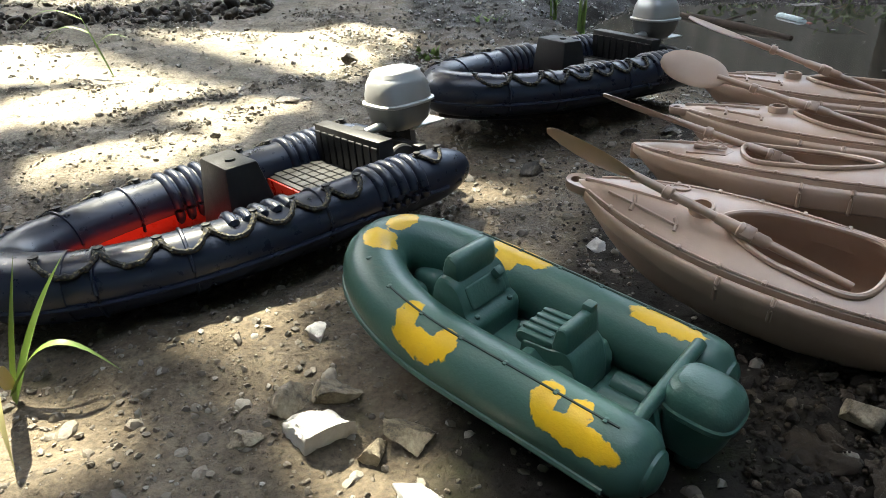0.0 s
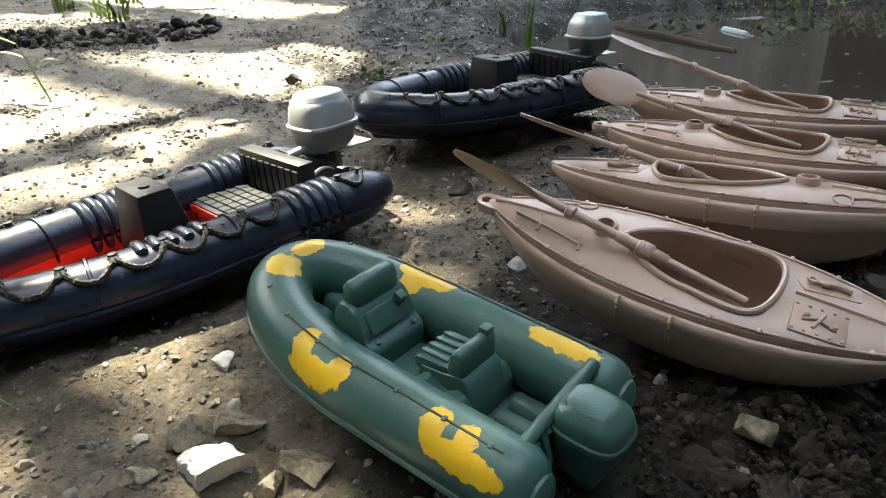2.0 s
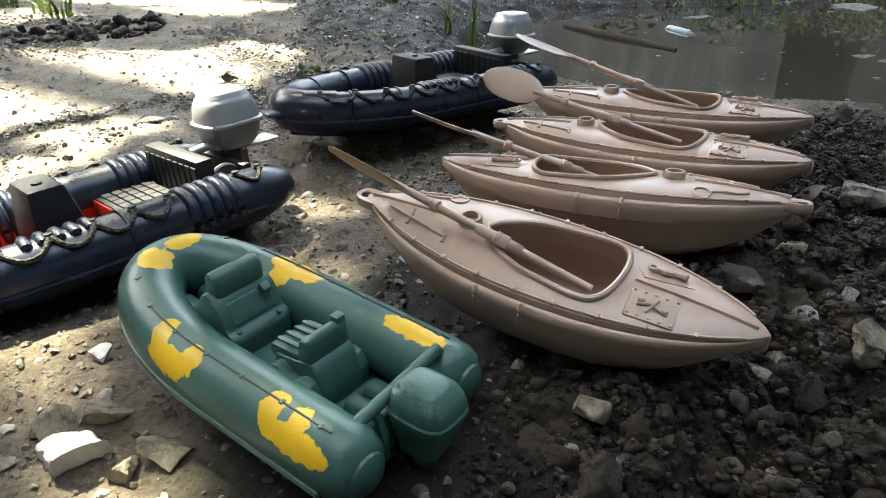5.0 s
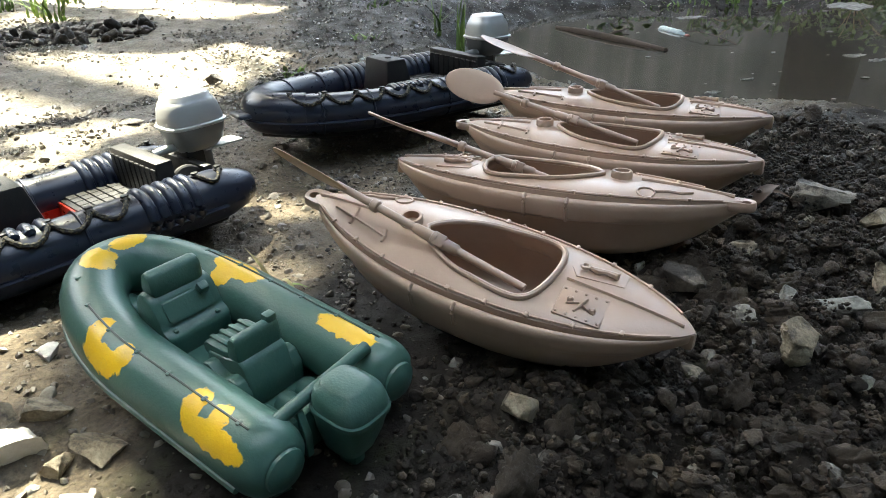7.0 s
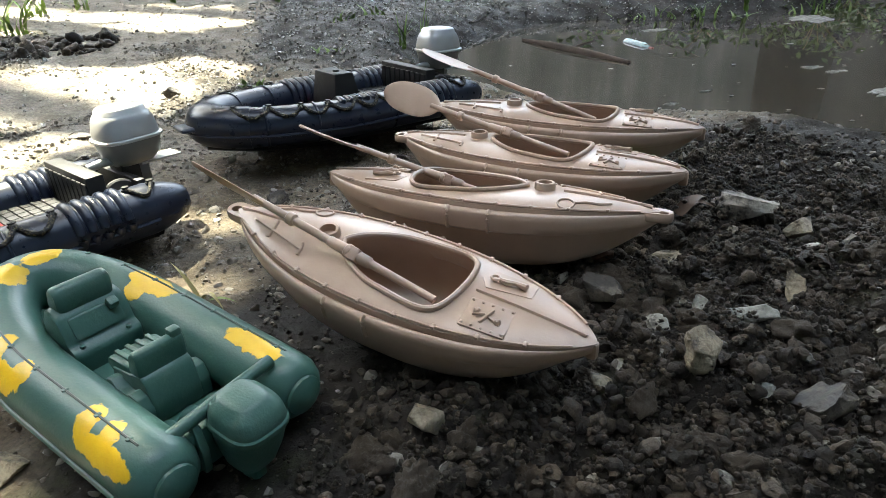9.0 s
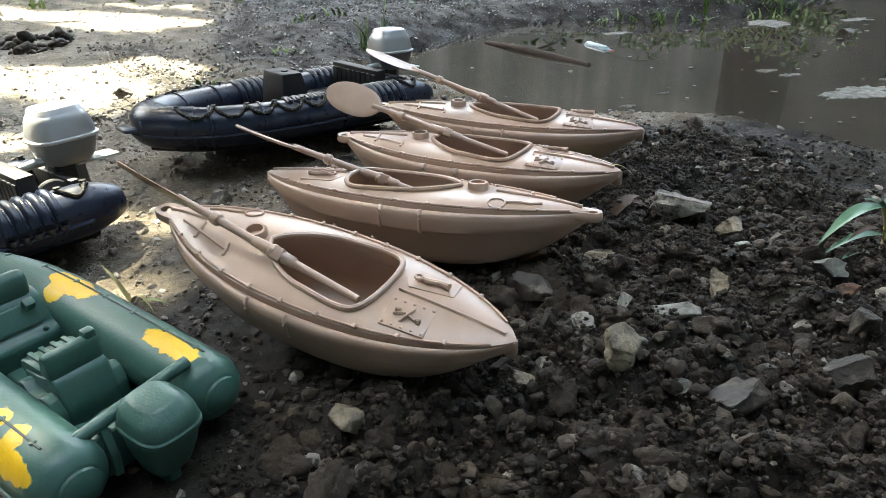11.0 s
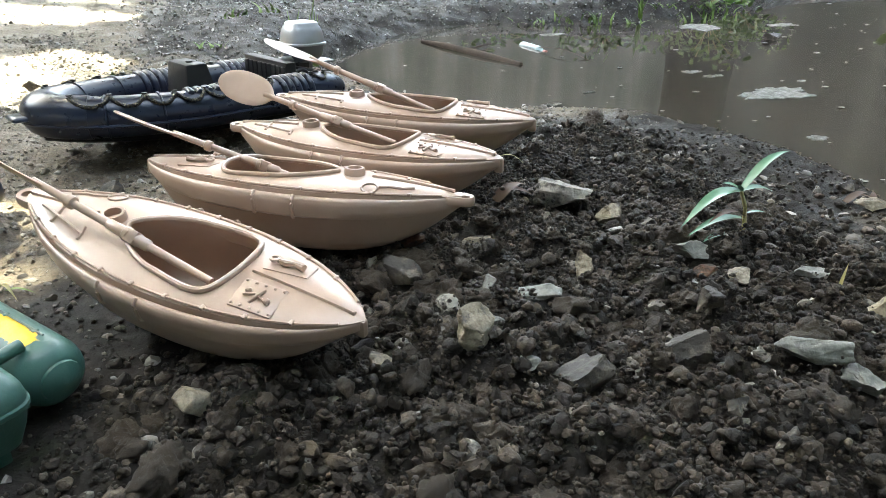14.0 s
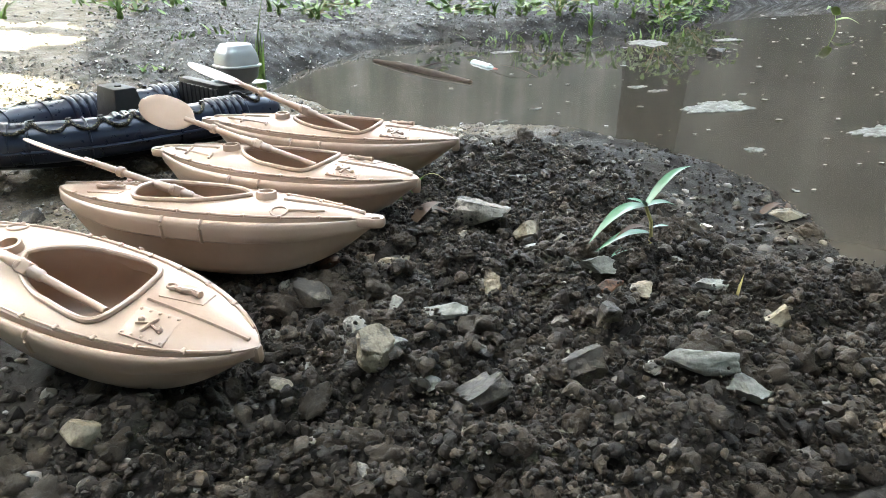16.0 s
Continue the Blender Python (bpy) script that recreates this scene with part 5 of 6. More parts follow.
def seedling():
    x, y = 0.3270, 0.1960
    z = height(x, y) - 0.002
    s = thing("seedling", "green seedling with long narrow leaves growing from loose soil", "seedling", Matrix.Translation((x, y, z)))
    part("stem", tube([(-0.004, -0.004, 0), (0.000, -0.002, 0.004), (0.0015, 0.0, 0.010), (0.0005, 0.0005, 0.017), (-0.0025, 0.0010, 0.0235)], [0.0011, 0.0010, 0.0009, 0.0008, 0.0007], 8), STRAW, s, "pale curved stem")
    top = (-0.0025, 0.001, 0.0235)
    for end, lift, w in (((0.0165, 0.0030, 0.0385), 0.0040, 0.0046), ((-0.0265, 0.0, 0.0095), 0.0050, 0.0066), ((0.0095, -0.0020, 0.0238), 0.0015, 0.0042), ((-0.0100, 0.0035, 0.0262), 0.0008, 0.0036), ((-0.0060, -0.0020, 0.0275), 0.0, 0.0022)):
        part("leaf", blade(arc(top, end, lift, 13), w, 0.3), SPROUT, s)
    part("leaf", blade(arc((0.0008, 0.0, 0.0130), (-0.0170, -0.0030, 0.0120), 0.0035), 0.0036), DEADLEAF, s, "yellowed small leaf")
    for root, end, lift, w in (((0.0, 0.0, 0.0120), (-0.0235, -0.0010, 0.0060), 0.0030, 0.0046), ((-0.002, -0.002, 0.0040), (-0.0190, -0.0040, 0.0040), 0.0030, 0.0040), ((0.0012, 0.0, 0.0140), (0.0065, -0.0040, 0.0160), 0.0005, 0.0024)):
        part("leaf", blade(arc(root, end, lift, 11), w, 0.3), SPROUT, s)


seedling()


def tuft(x, y, n, tall, spread, width, label, seed, mat=GRASS, base=0.004):
    r = random.Random(seed)
    z = height(x, y) - 0.001
    t = thing("grass_tuft", label, "grass", Matrix.Translation((x, y, z)), "grass tufts")
    for _ in range(n):
        a, h = r.uniform(0, 6.28), tall * r.uniform(0.45, 1.0)
        o = spread * r.uniform(0.4, 1.0)
        root = Vector((r.uniform(-1, 1) * base, r.uniform(-1, 1) * base, 0))
        part("blade", blade(arc(root, root + Vector((math.cos(a) * o, math.sin(a) * o, h)), 0.0, 8, (-math.cos(a) * o * 0.35, -math.sin(a) * o * 0.35)), width * r.uniform(0.7, 1.1), 0.3, 0.6), mat, t)


tuft(0.178, 0.900, 4, 0.17, 0.022, 0.0065, "tall pale green grass blades at the water's edge", 4, PALE_GRASS)
tuft(0.240, 0.945, 10, 0.03, 0.05, 0.003, "thin drooping grass in the shallow water", 6)
tuft(0.285, 0.985, 8, 0.03, 0.045, 0.003, "thin drooping grass in the shallow water", 7)
tuft(0.155, 0.98, 7, 0.05, 0.03, 0.004, "short green grass at the water's edge", 5)
for i, (x, y, n, tall, mat) in enumerate(((-0.377, 1.037, 7, 0.075, GRASS), (-0.42, 1.09, 9, 0.06, PALE_GRASS), (-0.44, 1.25, 12, 0.05, GRASS), (-0.38, 1.31, 10, 0.04, PALE_GRASS), (-0.50, 1.16, 9, 0.07, GRASS), (0.075, 1.08, 8, 0.018, GRASS), (0.06, 0.86, 8, 0.012, GRASS), (-0.015, 0.70, 9, 0.012, GRASS), (0.12, 1.16, 7, 0.022, PALE_GRASS))):
    tuft(x, y, n, tall, tall * 0.8, 0.0055, "small green grass tuft on trodden gravelly earth", 140 + i, mat, 0.016)
spots = random.Random(17)
for i in range(70):
    x, y = spots.uniform(-0.8, 1.25), spots.uniform(1.33, 2.0)
    if pond_depth(x, y) < -0.03:
        tuft(x, y, 8, spots.uniform(0.02, 0.075), spots.uniform(0.03, 0.06), 0.0055, "small green grass tuft on gravelly shore", 20 + i)
for i, (x, y) in enumerate(((0.616, 1.345), (0.70, 1.34), (0.76, 1.336), (0.83, 1.343), (0.98, 1.37), (1.05, 1.39), (1.02, 1.42), (1.10, 1.45), (1.16, 1.55), (0.93, 1.40), (1.07, 1.55), (1.2, 1.66), (1.3, 1.75))):
    tuft(x, y, 11, 0.014 + 0.012 * (i % 3), 0.030, 0.0055, "leafy green weeds matted on the far bank", 60 + i, PALE_GRASS if i % 3 == 1 else GRASS, 0.036)


def strand(name, label, pieces, mats, x, y):
    z = max(height(x, y), 0.0)
    t = thing(name, label, "grass", Matrix.Translation((x, y, z)))
    for (a, b, lift, w), mat in zip(pieces, mats):
        part("blade", blade(arc(a, b, lift, 14), w, 0.3, 0.6), mat, t)


strand("grass_shoot", "green grass blades growing beside the black boat", (((0, 0, 0), (0.018, 0.021, 0.045), 0.004, 0.0052), ((0, 0, 0.004), (0.036, 0.004, 0.010), 0.016, 0.0042), ((0, 0, 0.006), (0.024, -0.040, 0.010), 0.020, 0.0050), ((0, 0, 0), (0.008, 0.012, 0.050), 0.002, 0.0040)), (GRASS, GRASS, STRAW, GRASS), -0.143, 0.179)
strand("grass_shoot", "thin green grass shoot on sunlit earth", (((0, 0, 0), (-0.020, 0.0, 0.066), 0.0, 0.0032), ((-0.016, 0, 0.052), (-0.075, -0.01, 0.040), 0.014, 0.0042), ((-0.012, 0, 0.040), (-0.060, 0.0, 0.030), 0.010, 0.0036), ((-0.004, 0, 0.016), (-0.036, -0.006, 0.002), 0.010, 0.0036), ((-0.008, 0, 0.030), (0.020, 0.004, 0.034), 0.006, 0.0034)), (GRASS, GRASS, GRASS, GRASS, GRASS), -0.302, 0.643)
strand("dry_grass", "curled dry grass blades beside the green boat", (((0, 0, 0), (-0.012, 0.008, 0.016), 0.002, 0.0022), ((0, 0, 0), (0.012, -0.012, 0.002), 0.006, 0.0026), ((0.002, 0, 0), (0.016, -0.004, 0.001), 0.002, 0.0020)), (STRAW, STRAW, GRASS), 0.030, 0.246)
strand("weed_sprig", "bright green weed sprig between two kayaks", (((0, 0, 0), (-0.007, 0.002, 0.021), 0.002, 0.0060), ((0, 0, 0), (0.006, -0.002, 0.017), 0.003, 0.0056), ((0, 0, 0.004), (0.030, -0.010, 0.006), 0.014, 0.0016), ((0.002, 0, 0), (0.013, 0.002, 0.016), 0.002, 0.0045), ((0, 0, 0), (-0.002, -0.002, 0.019), 0.001, 0.0042)), (SPRIG, SPRIG, STRAW, SPRIG, SPRIG), 0.248, 0.315)
strand("dead_leaf", "curled brown dead leaf on loose soil", (((-0.008, -0.004, 0.001), (0.008, 0.004, 0.006), 0.003, 0.007), ((-0.006, 0.004, 0.001), (0.010, -0.004, 0.003), 0.003, 0.006)), (DEADLEAF, DEADLEAF), 0.2500, 0.2600)
strand("dead_leaf", "crumpled dark red-brown leaf at the bank's edge", (((-0.008, 0.0, 0.001), (0.010, 0.004, 0.003), 0.003, 0.0045), ((0.004, -0.005, 0.0), (0.012, 0.005, 0.004), 0.002, 0.0035), ((-0.004, 0.004, 0.0), (0.006, -0.004, 0.003), 0.003, 0.0035)), (DEADLEAF, DEADLEAF, DEADLEAF), 0.445, 0.262)
strand("dry_stalk", "short pale straw stalk standing in loose soil", (((0, 0, 0), (0.003, 0.002, 0.012), 0.001, 0.0012),), (STRAW,), 0.337, 0.150)


# ---------------------------------------------------------------- things in the water
def pad(x, y, sx, sy, seed, label="ragged patch of pale dry foam floating on water"):
    r = np.random.default_rng(seed)
    n = 110
    rim = [(1 + 0.55 * noise.noise(Vector((math.cos(a) * 1.5, math.sin(a) * 1.5, seed))) + 0.38 * noise.noise(Vector((math.cos(a) * 4, math.sin(a) * 4, seed + 3))) + 0.10 * noise.noise(Vector((math.cos(a) * 13, math.sin(a) * 13, seed + 9)))) for a in np.linspace(0, 2 * math.pi, n + 1)[:-1]]
    rings = [[(q * k * sx / 2 * math.cos(2 * math.pi * i / n), q * k * sy / 2 * math.sin(2 * math.pi * i / n), z + (0.0004 * r.random() if k < 1 else 0)) for i, q in enumerate(rim)] for k, z in ((1.0, -0.0006), (0.97, 0.0003), (0.6, 0.0006), (0.25, 0.0005), (0.02, 0.0006))]
    solo("foam_patch", loft(rings, True, True), SCUM, label, "foam", pose(x, y, 0.0003, 0, 0, 15), "foam patches")


for i, (x, y, sx, sy) in enumerate(((0.765, 0.770, 0.125, 0.045), (0.499, 0.628, 0.032, 0.020), (0.689, 0.585, 0.026, 0.014), (0.955, 1.285, 0.10, 0.06), (0.890, 0.626, 0.075, 0.034), (0.72, 0.90, 0.035, 0.014), (0.735, 0.87, 0.030, 0.012), (0.455, 0.75, 0.020, 0.008), (0.52, 0.80, 0.018, 0.006), (0.62, 1.22, 0.05, 0.02), (1.15, 1.30, 0.08, 0.03), (0.85, 0.83, 0.016, 0.007))):
    pad(x, y, sx, sy, i + 3)
speck = []
for i in range(420):
    x, y = rng.uniform(0.3, 1.8), rng.uniform(0.45, 1.9)
    if pond_depth(x, y) > 0.06:
        speck.append((x, y, rng.uniform(0.001, 0.0055) * (0.6 + y) * rng.random() ** 0.5))
g = Geo()
for x, y, s in speck:
    a0 = rng.uniform(0, 6.28)
    g.add([(x + s * rng.uniform(0.6, 1) * math.cos(a0 + k * 1.05), y + 0.5 * s * math.sin(a0 + k * 1.05), 0.0008) for k in range(6)], [(0, 1, 2, 3, 4, 5)])
solo("floating_specks", g, SCUM, "small pale specks floating on muddy water", "flotsam", kind="stuff", sharp=0)
log = thing("sunken_branch", "dark wet branch lying half sunk in the puddle", "branch")
part("limb", tube([(0.368, 1.165, 0.0), (0.40, 1.11, 0.001), (0.44, 1.04, 0.0), (0.482, 0.970, -0.001)], [0.004, 0.007, 0.008, 0.005], 12), DEADWOOD, log)
part("twig", tube([(0.42, 1.075, 0.001), (0.452, 1.10, 0.004), (0.475, 1.115, 0.005)], [0.003, 0.002, 0.001], 8), DEADWOOD, log)
twig = thing("drowned_stalk", "thin dark curved stalk standing in the water", "stalk")
part("stalk", tube(arc((0.535, 1.10, -0.002), (0.60, 0.99, -0.001), 0.010, 16), 0.0005, 6), DEADWOOD, twig)
bottle = thing("plastic_bottle", "pale blue plastic bottle floating at the far shore", "bottle", pose(0.543, 1.100, -0.002, 0, 90, -72) @ Matrix.Diagonal((0.42, 0.42, 0.5, 1)))
part("body", lathe([(0.002, -0.062), (0.017, -0.060), (0.019, -0.05), (0.018, -0.03), (0.019, -0.01), (0.018, 0.012), (0.019, 0.03), (0.012, 0.048), (0.008, 0.055), (0.008, 0.062)], 20), BOTTLE, bottle)
part("cap", lathe([(0.0095, 0.0605), (0.0095, 0.072), (0.008, 0.0735), (0.001, 0.0738)], 16), FADED_RED, bottle, "faded red screw cap")


# ---------------------------------------------------------------- trees that shade and surround the place
def leaf_mesh(places, size, seed):
    """Many small pointed leaves, loosely level, as one mesh."""
    r = np.random.default_rng(seed)
    n = len(places)
    shape = np.array([(-1, 0, 0), (-0.35, 0.42, 0.04), (0.4, 0.36, 0.02), (1, 0, -0.06), (0.4, -0.36, 0.02), (-0.35, -0.42, 0.04)])
    yaw, s = r.uniform(0, 6.28, n), size * r.uniform(0.7, 1.25, n)
    tip, rollv = r.normal(0, 0.45, n), r.normal(0, 0.45, n)
    P = shape[None] * s[:, None, None]
    x, y, z = P[..., 0], P[..., 1], P[..., 2]
    y, z = y * np.cos(rollv)[:, None] - z * np.sin(rollv)[:, None], y * np.sin(rollv)[:, None] + z * np.cos(rollv)[:, None]
    x, z = x * np.cos(tip)[:, None] + z * np.sin(tip)[:, None], -x * np.sin(tip)[:, None] + z * np.cos(tip)[:, None]
    x, y = x * np.cos(yaw)[:, None] - y * np.sin(yaw)[:, None], x * np.sin(yaw)[:, None] + y * np.cos(yaw)[:, None]
    V = np.stack([x, y, z], -1) + np.asarray(places)[:, None]
    k = np.arange(n)[:, None] * 6
    g = Geo()
    g.v, g.f = V.reshape(-1, 3).tolist(), np.concatenate([k + [0, 1, 2, 3], k + [0, 3, 4, 5]]).tolist()
    return g


# gaps in the crown overhead, where sun reaches the ground: middle x, y; half-lengths; turn
GAPS = [(-0.27, 0.725, 0.22, 0.105, 4), (-0.33, 0.520, 0.15, 0.042, 24), (-0.150, 0.508, 0.045, 0.017, 8), (-0.215, 0.405, 0.095, 0.026, 36),
        (-0.082, 0.174, 0.036, 0.021, 22), (-0.122, 0.150, 0.028, 0.015, 0), (-0.022, 0.118, 0.028, 0.016, -10), (-0.108, 0.286, 0.078, 0.025, 41), (-0.092, 0.246, 0.006, 0.003, 46), (-0.002, 0.318, 0.034, 0.030, 20),
        (0.024, 0.250, 0.006, 0.004, 0), (-0.048, 0.228, 0.016, 0.003, 30), (-0.225, 0.600, 0.14, 0.050, 22), (-0.10, 0.80, 0.06, 0.07, 0), (-0.55, 1.05, 0.26, 0.06, 10), (-0.42, 1.30, 0.30, 0.08, -6), (-0.75, 0.75, 0.20, 0.08, 10), (-0.20, 1.08, 0.13, 0.05, 10), (-0.28, 1.20, 0.16, 0.04, -5)]


def sunlit(x, y, edge):
    for cx, cy, a, b, turn in GAPS:
        c, s = math.cos(radians(turn)), math.sin(radians(turn))
        u, v = ((x - cx) * c + (y - cy) * s) / (a + edge), (-(x - cx) * s + (y - cy) * c) / (b + edge)
        if u * u + v * v < 1:
            return True
    return False


# crown leaves out of view, left out where sun patches should fall
def overhead():
    r = np.random.default_rng(5)
    out = []
    while len(out) < 70000:
        x, y = r.uniform(-1.2, 1.8), r.uniform(-0.15, 2.1)
        if sunlit(x, y, 0.016) and r.random() < 0.985:
            continue
        h = r.uniform(2.5, 3.3)
        k = (h - 0.055) / TO_SUN.z
        out.append((x + TO_SUN.x * k, y + TO_SUN.y * k, h))
    return out


def limb(a, b, r0, r1, sag, n=8):
    return tube(arc(a, b, sag, n), [r0 + (r1 - r0) * i / (n - 1) for i in range(n)], 9)


shade = thing("shade_tree", "spreading broadleaf tree out of view, its gapped crown placed to shade the shore", "tree", Matrix.Translation((-2.6, 3.4, 0)))
part("trunk", tube([(0, 0, -0.1), (0.05, -0.03, 0.6), (0.02, -0.1, 1.4), (0.15, -0.2, 2.2), (0.3, -0.3, 3.2)], [0.22, 0.17, 0.15, 0.13, 0.06], 16), BARK, shade)
for end in ((1.2, -1.2, 2.45), (1.9, -2.2, 2.35), (2.9, -1.0, 2.5), (3.4, -2.4, 2.4), (0.8, -3.0, 2.5)):
    part("limb", limb((0.1, -0.15, 1.9), end, 0.06, 0.012, 0.25), BARK, shade)
part("crown", leaf_mesh([(x + 2.6, y - 3.4, z) for x, y, z in overhead()], 0.026, 8), LEAF, shade, sharp=0)
# unseen tree, added to keep landward skylight off the hull sides
back = thing("shade_tree", "unseen broadleaf tree, low crown added to block skylight from the landward side", "tree", Matrix.Translation((0.6, -5.0, 0)))
part("trunk", tube([(0, 0, -0.1), (0.05, 0.03, 0.6), (0.02, 0.1, 1.4), (0.1, 0.2, 2.2), (0.2, 0.3, 3.4)], [0.22, 0.17, 0.15, 0.13, 0.06], 16), BARK, back)
for end in ((-2.2, 2.2, 3.0), (2.0, 2.4, 3.1), (0.3, 2.9, 3.2), (-1.0, 2.6, 3.0), (1.2, 2.8, 3.1)):
    part("limb", limb((0.05, 0.15, 1.9), end, 0.06, 0.012, 0.25), BARK, back)
spread = np.random.default_rng(15)
roof = np.stack([spread.uniform(-3.8, 3.2, 22000), spread.uniform(-0.2, 3.3, 22000), spread.uniform(2.8, 3.7, 22000)], 1)
part("crown", leaf_mesh(roof, 0.06, 16), LEAF, back, sharp=0)
# a taller unseen tree behind, added to shade the landward ground and right-hand water
tall = thing("shade_tree", "unseen tall broadleaf tree, its wide high crown added for shade", "tree", Matrix.Translation((-4.4, 5.4, 0)))
part("trunk", tube([(0, 0, -0.1), (0.1, -0.05, 1.6), (0.0, -0.15, 3.4), (0.3, -0.4, 5.4), (0.6, -0.8, 7.2)], [0.3, 0.24, 0.2, 0.16, 0.06], 16), BARK, tall)
for end in ((2.0, -2.8, 6.9), (3.6, -2.4, 6.9), (1.0, -1.4, 6.8), (3.4, -1.2, 7.0), (-0.8, -2.6, 6.9)):
    part("limb", limb((0.2, -0.3, 4.6), end, 0.09, 0.015, 0.3), BARK, tall)
high = [(x + TO_SUN.x * h / TO_SUN.z + 4.4, y + TO_SUN.y * h / TO_SUN.z - 5.4, h) for x, y, h in zip(spread.uniform(-2.6, 3.0, 9000), spread.uniform(-3.2, -0.16, 9000), spread.uniform(6.6, 7.4, 9000))]
high += [(x + TO_SUN.x * h / TO_SUN.z + 4.4, y + TO_SUN.y * h / TO_SUN.z - 5.4, h) for x, y, h in zip(spread.uniform(1.6, 4.2, 6000), spread.uniform(-0.4, 2.8, 6000), spread.uniform(6.6, 7.4, 6000))]
part("crown", leaf_mesh(high, 0.085, 18), LEAF, tall, sharp=0)


def build_tree():
    t = thing("tree", "tall straight tree with leafy crown behind the puddle", "tree", group="trees round the puddle")
    part("trunk", tube([(0, 0, -0.2), (0.0, 0.0, 0.3), (0.01, 0.01, 1.5), (-0.01, 0.02, 3.0), (0.03, 0.0, 5.6)], [0.17, 0.15, 0.145, 0.135, 0.06], 16), BARK, t)
    r = np.random.default_rng(3)
    pl = []
    for _ in range(26):
        a, d, h = r.uniform(0, 6.28), r.uniform(0.3, 1.5), r.uniform(3.4, 5.8)
        c = np.array([math.cos(a) * d, math.sin(a) * d, h])
        if len(pl) < 500:
            part("limb", limb((0, 0, h * 0.85), tuple(c), 0.03, 0.006, 0.1), BARK, t)
        pl += [c + r.normal(0, (0.32, 0.32, 0.2)) for _ in range(75)]
    part("crown", leaf_mesh(pl, 0.085, 4), LEAF, t, sharp=0)
    return t


tree = build_tree()
tree.matrix_world = pose(1.90, 2.80, 0.0)
# tree copies round the place, mostly unseen, added to close off the low sky
for x, y, turn, s in ((-1.2, 5.6, 40, 1.0), (-1.6, 8.0, 80, 1.1), (5.4, 3.0, 130, 1.0), (4.6, 1.8, 200, 1.1), (4.6, 0.0, 250, 1.0),  (3.6, -2.2, 300, 1.2), (1.6, -3.4, 20, 1.1), (-0.6, -3.6, 70, 1.2), (-2.6, -2.6, 110, 1.1), (-4.2, -0.8, 160, 1.2), (-4.8, 1.6, 210, 1.2), (-3.0, 7.0, 240, 1.3)):
    copy_thing(tree, pose(x, y, 0.0, 0, 0, turn) @ Matrix.Diagonal((s, s, s, 1)))


def thicket():
    """Unseen shrubs and trees' skirts all round, added to block low skylight, tallest on the landward side."""
    r = np.random.default_rng(9)
    out = []
    while len(out) < 52000:
        a = r.uniform(0, 2 * math.pi)
        tall = 2.3 + 6.6 * min(max(0.45 - 1.6 * math.sin(a), 0), 1)
        h = tall * r.random() ** 1.05
        if noise.noise(Vector((math.cos(a) * 4, math.sin(a) * 4, h * 1.6))) < -0.42 and h > 1.5:
            continue
        if 0.58 < a < 1.75:
            continue
        d = r.uniform(5.6, 7.2)
        out.append((math.cos(a) * d + 0.3, math.sin(a) * d + 0.8, h))
    return out


solo("thicket", leaf_mesh(thicket(), 0.19, 12), LEAF, "unseen dense green thicket, added all round to block low skylight", "shrubs", kind="stuff", sharp=0)


def far_slope(radius, start, span, top, slant):
    """An unseen wooded backdrop far behind the water, with a ragged skyline."""
    rings = []
    for i in range(61):
        a = start + span * i / 60
        crest = top + slant * min(max((1.2 - a) / 0.35, 0), 1) + 1.2 * noise.noise(Vector((a * 3, 1, 0))) + 0.7 * noise.noise(Vector((a * 11, 4, 0)))
        rings.append([(radius * math.cos(a), radius * math.sin(a), z) for z in (-0.5, crest * 0.3, crest * 0.65, crest)])
    return loft(rings, False, False)


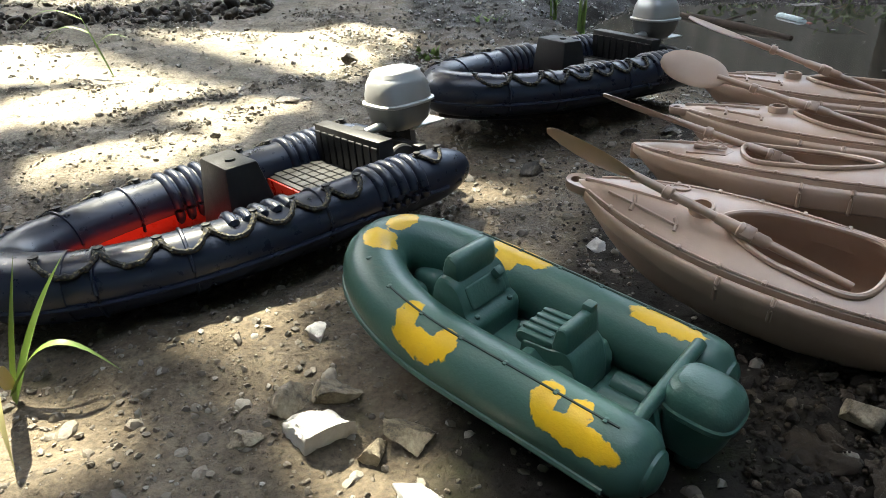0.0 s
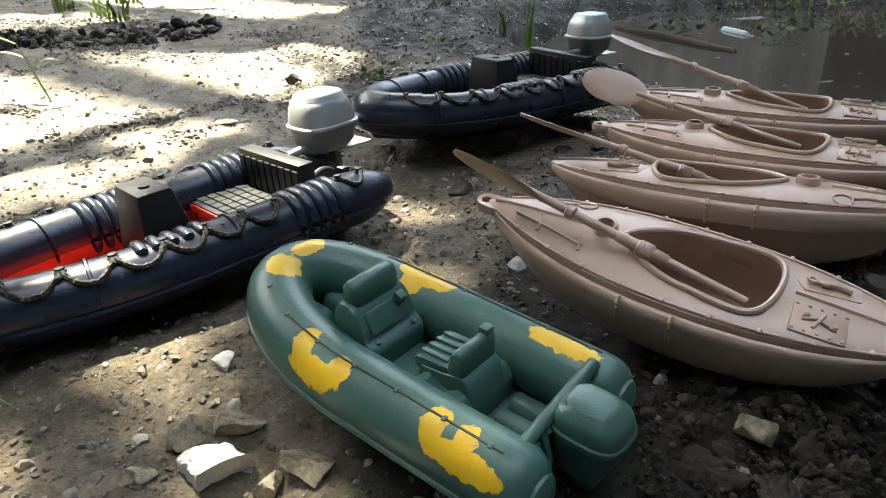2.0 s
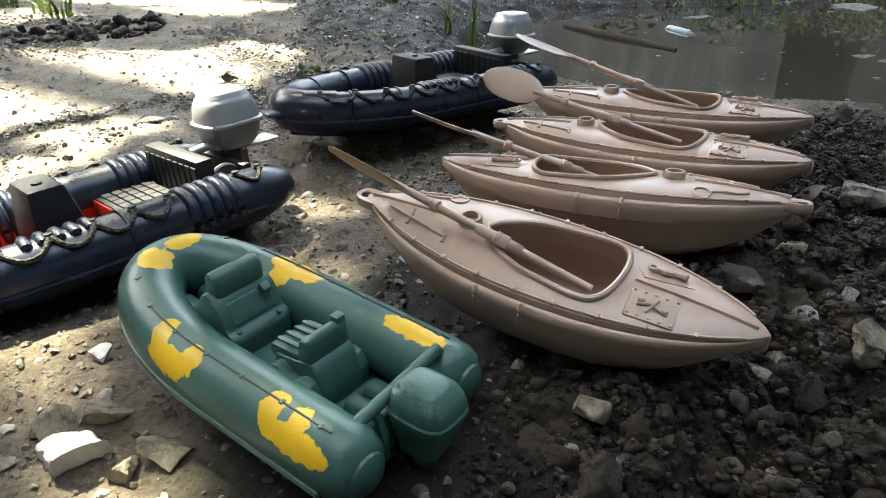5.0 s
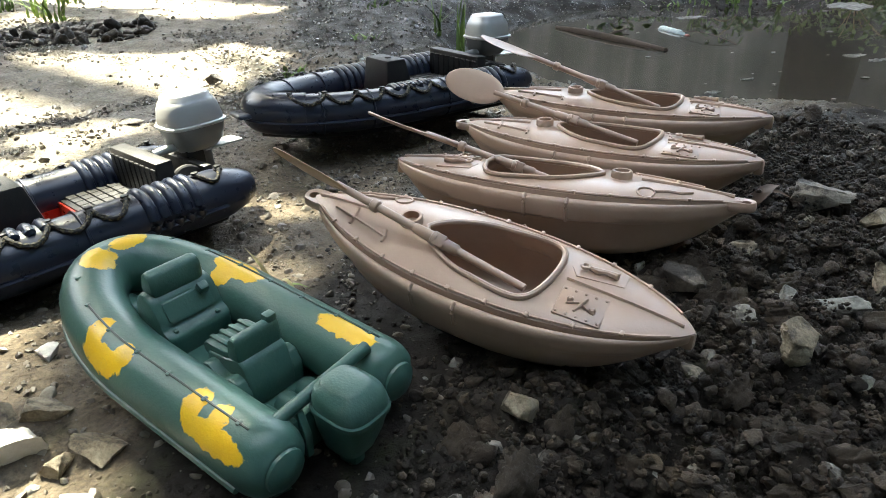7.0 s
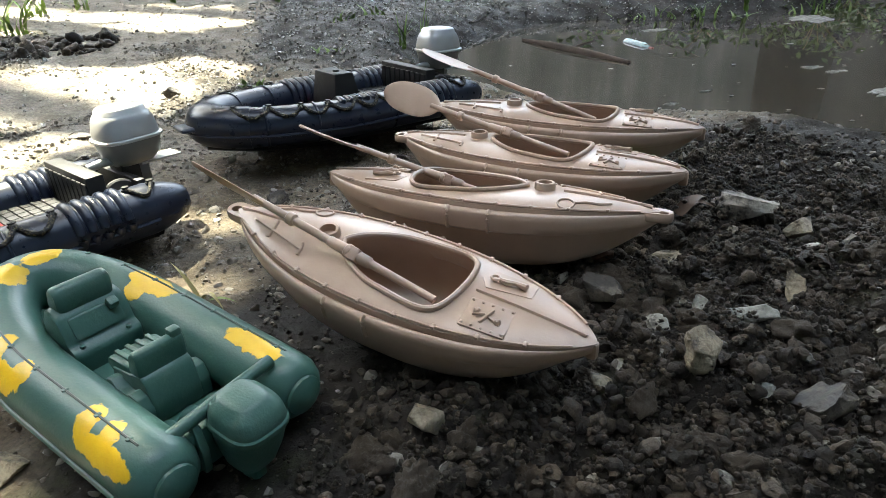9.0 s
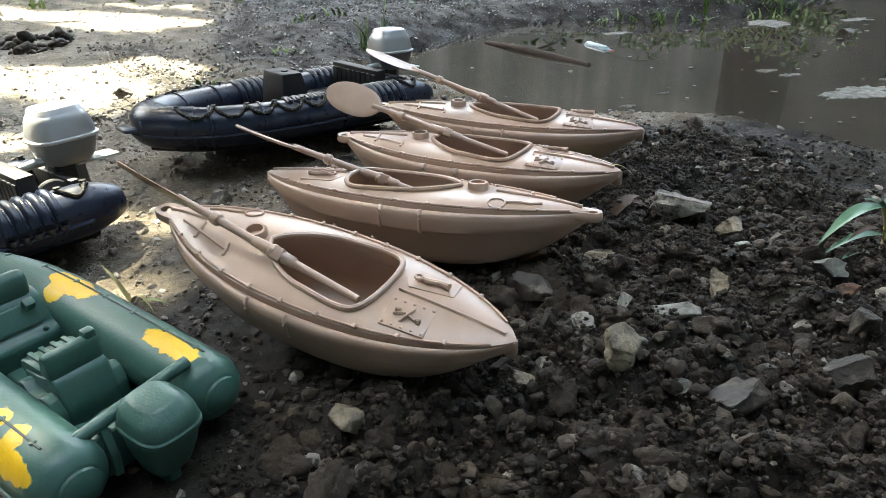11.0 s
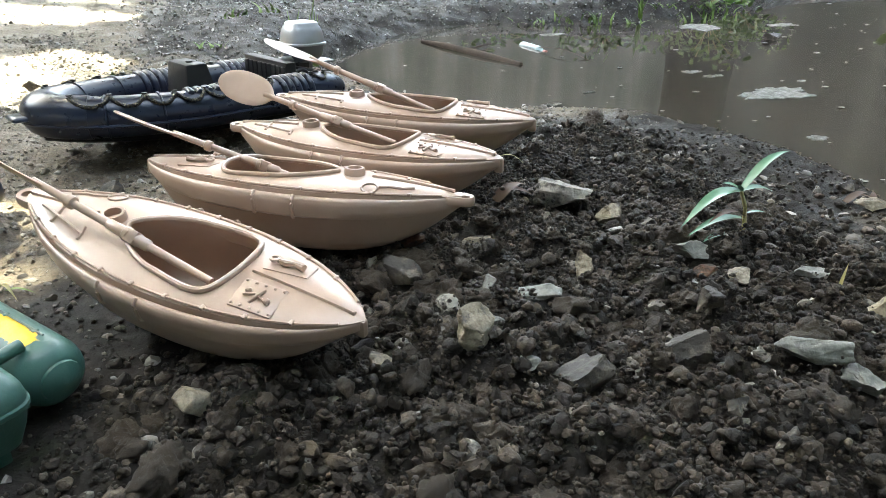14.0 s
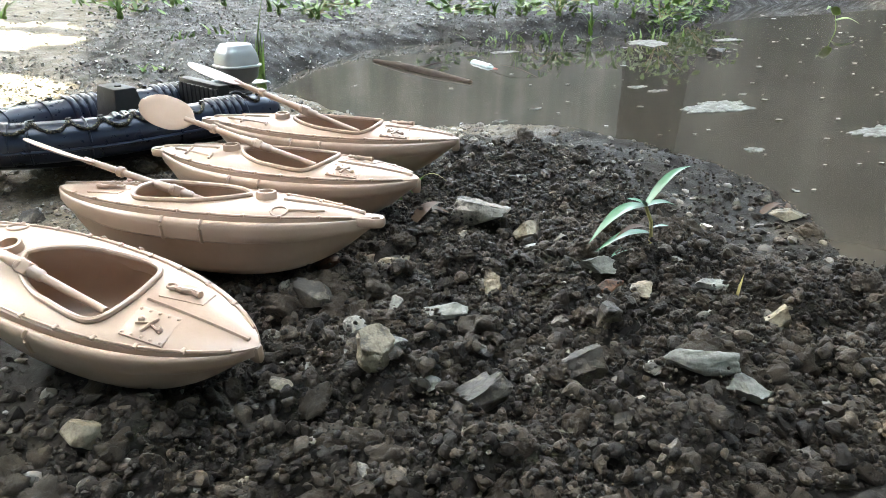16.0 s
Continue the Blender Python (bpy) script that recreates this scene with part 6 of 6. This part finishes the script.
# backdrops out of view, added to lighten and darken the water's reflection
solo("backdrop", far_slope(25, -0.25, 2.5, 8.0, 6.5), PAINTED_HAZE, "unseen backdrop far behind the water, painted as a hazy grey-brown wooded slope", "hillside", kind="structure", sharp=0)
solo("backdrop", far_slope(17, -0.2, 1.18, 6.6, 0.0), DARK_WOOD, "unseen backdrop far behind the water, dark brown as wood, to dim its reflection", "wood", kind="structure", sharp=0)
lump = rock(77, 0.020, 0.014, 0.012, 4, 0.3, 7)
solo("stone", lump, GREY_STONE, "dark wet stone standing out of the puddle", "stone", pose(1.017, 1.138, 0.002), "loose stones", sharp=28)
strand("water_sprig", "green leaf sprig standing in the puddle", (((0, 0, -0.01), (-0.02, 0.0, 0.05), 0.004, 0.004), ((-0.012, 0, 0.035), (-0.06, -0.02, 0.050), 0.012, 0.024), ((-0.01, 0, 0.022), (0.03, -0.03, 0.020), 0.008, 0.020)), (GRASS, GRASS, GRASS), 1.511, 1.394)


def weed_bush(x, y, wide, tall, n, seed):
    """A low mound of small leaves over the bank's edge, thicker in clumps."""
    r = np.random.default_rng(seed)
    heads = np.stack([r.uniform(-1, 1, 14) * wide, r.uniform(-0.6, 0.6, 14) * wide, r.uniform(0.15, 1.0, 14) * tall], 1)
    spots = heads[r.integers(0, 14, n)] + r.normal(0, 1, (n, 3)) * np.array([wide * 0.22, wide * 0.22, tall * 0.22])
    spots[:, 2] = np.abs(spots[:, 2])
    b = thing("weed_bush", "low green leafy weeds hanging over the far bank", "weeds", Matrix.Translation((x, y, max(height(x, y), 0.0))), "weeds on the far bank")
    part("leaves", leaf_mesh(spots, 0.010, seed + 1), GRASS, b, sharp=0)
    for i in range(6):
        part("stem", tube(arc((0, 0, 0), tuple(heads[i]), 0.01, 7), 0.0011, 5), STRAW, b)


for i, (x, y, wide, tall, n) in enumerate(((1.08, 1.46, 0.09, 0.070, 260), (0.82, 1.45, 0.07, 0.035, 120), (1.27, 1.64, 0.12, 0.08, 260), (0.60, 1.50, 0.08, 0.030, 110), (0.30, 1.52, 0.10, 0.030, 110), (1.45, 1.86, 0.14, 0.08, 220), (-0.05, 1.50, 0.10, 0.035, 110), (0.97, 1.62, 0.12, 0.055, 180))):
    weed_bush(x, y, wide, tall, n, 300 + 7 * i)
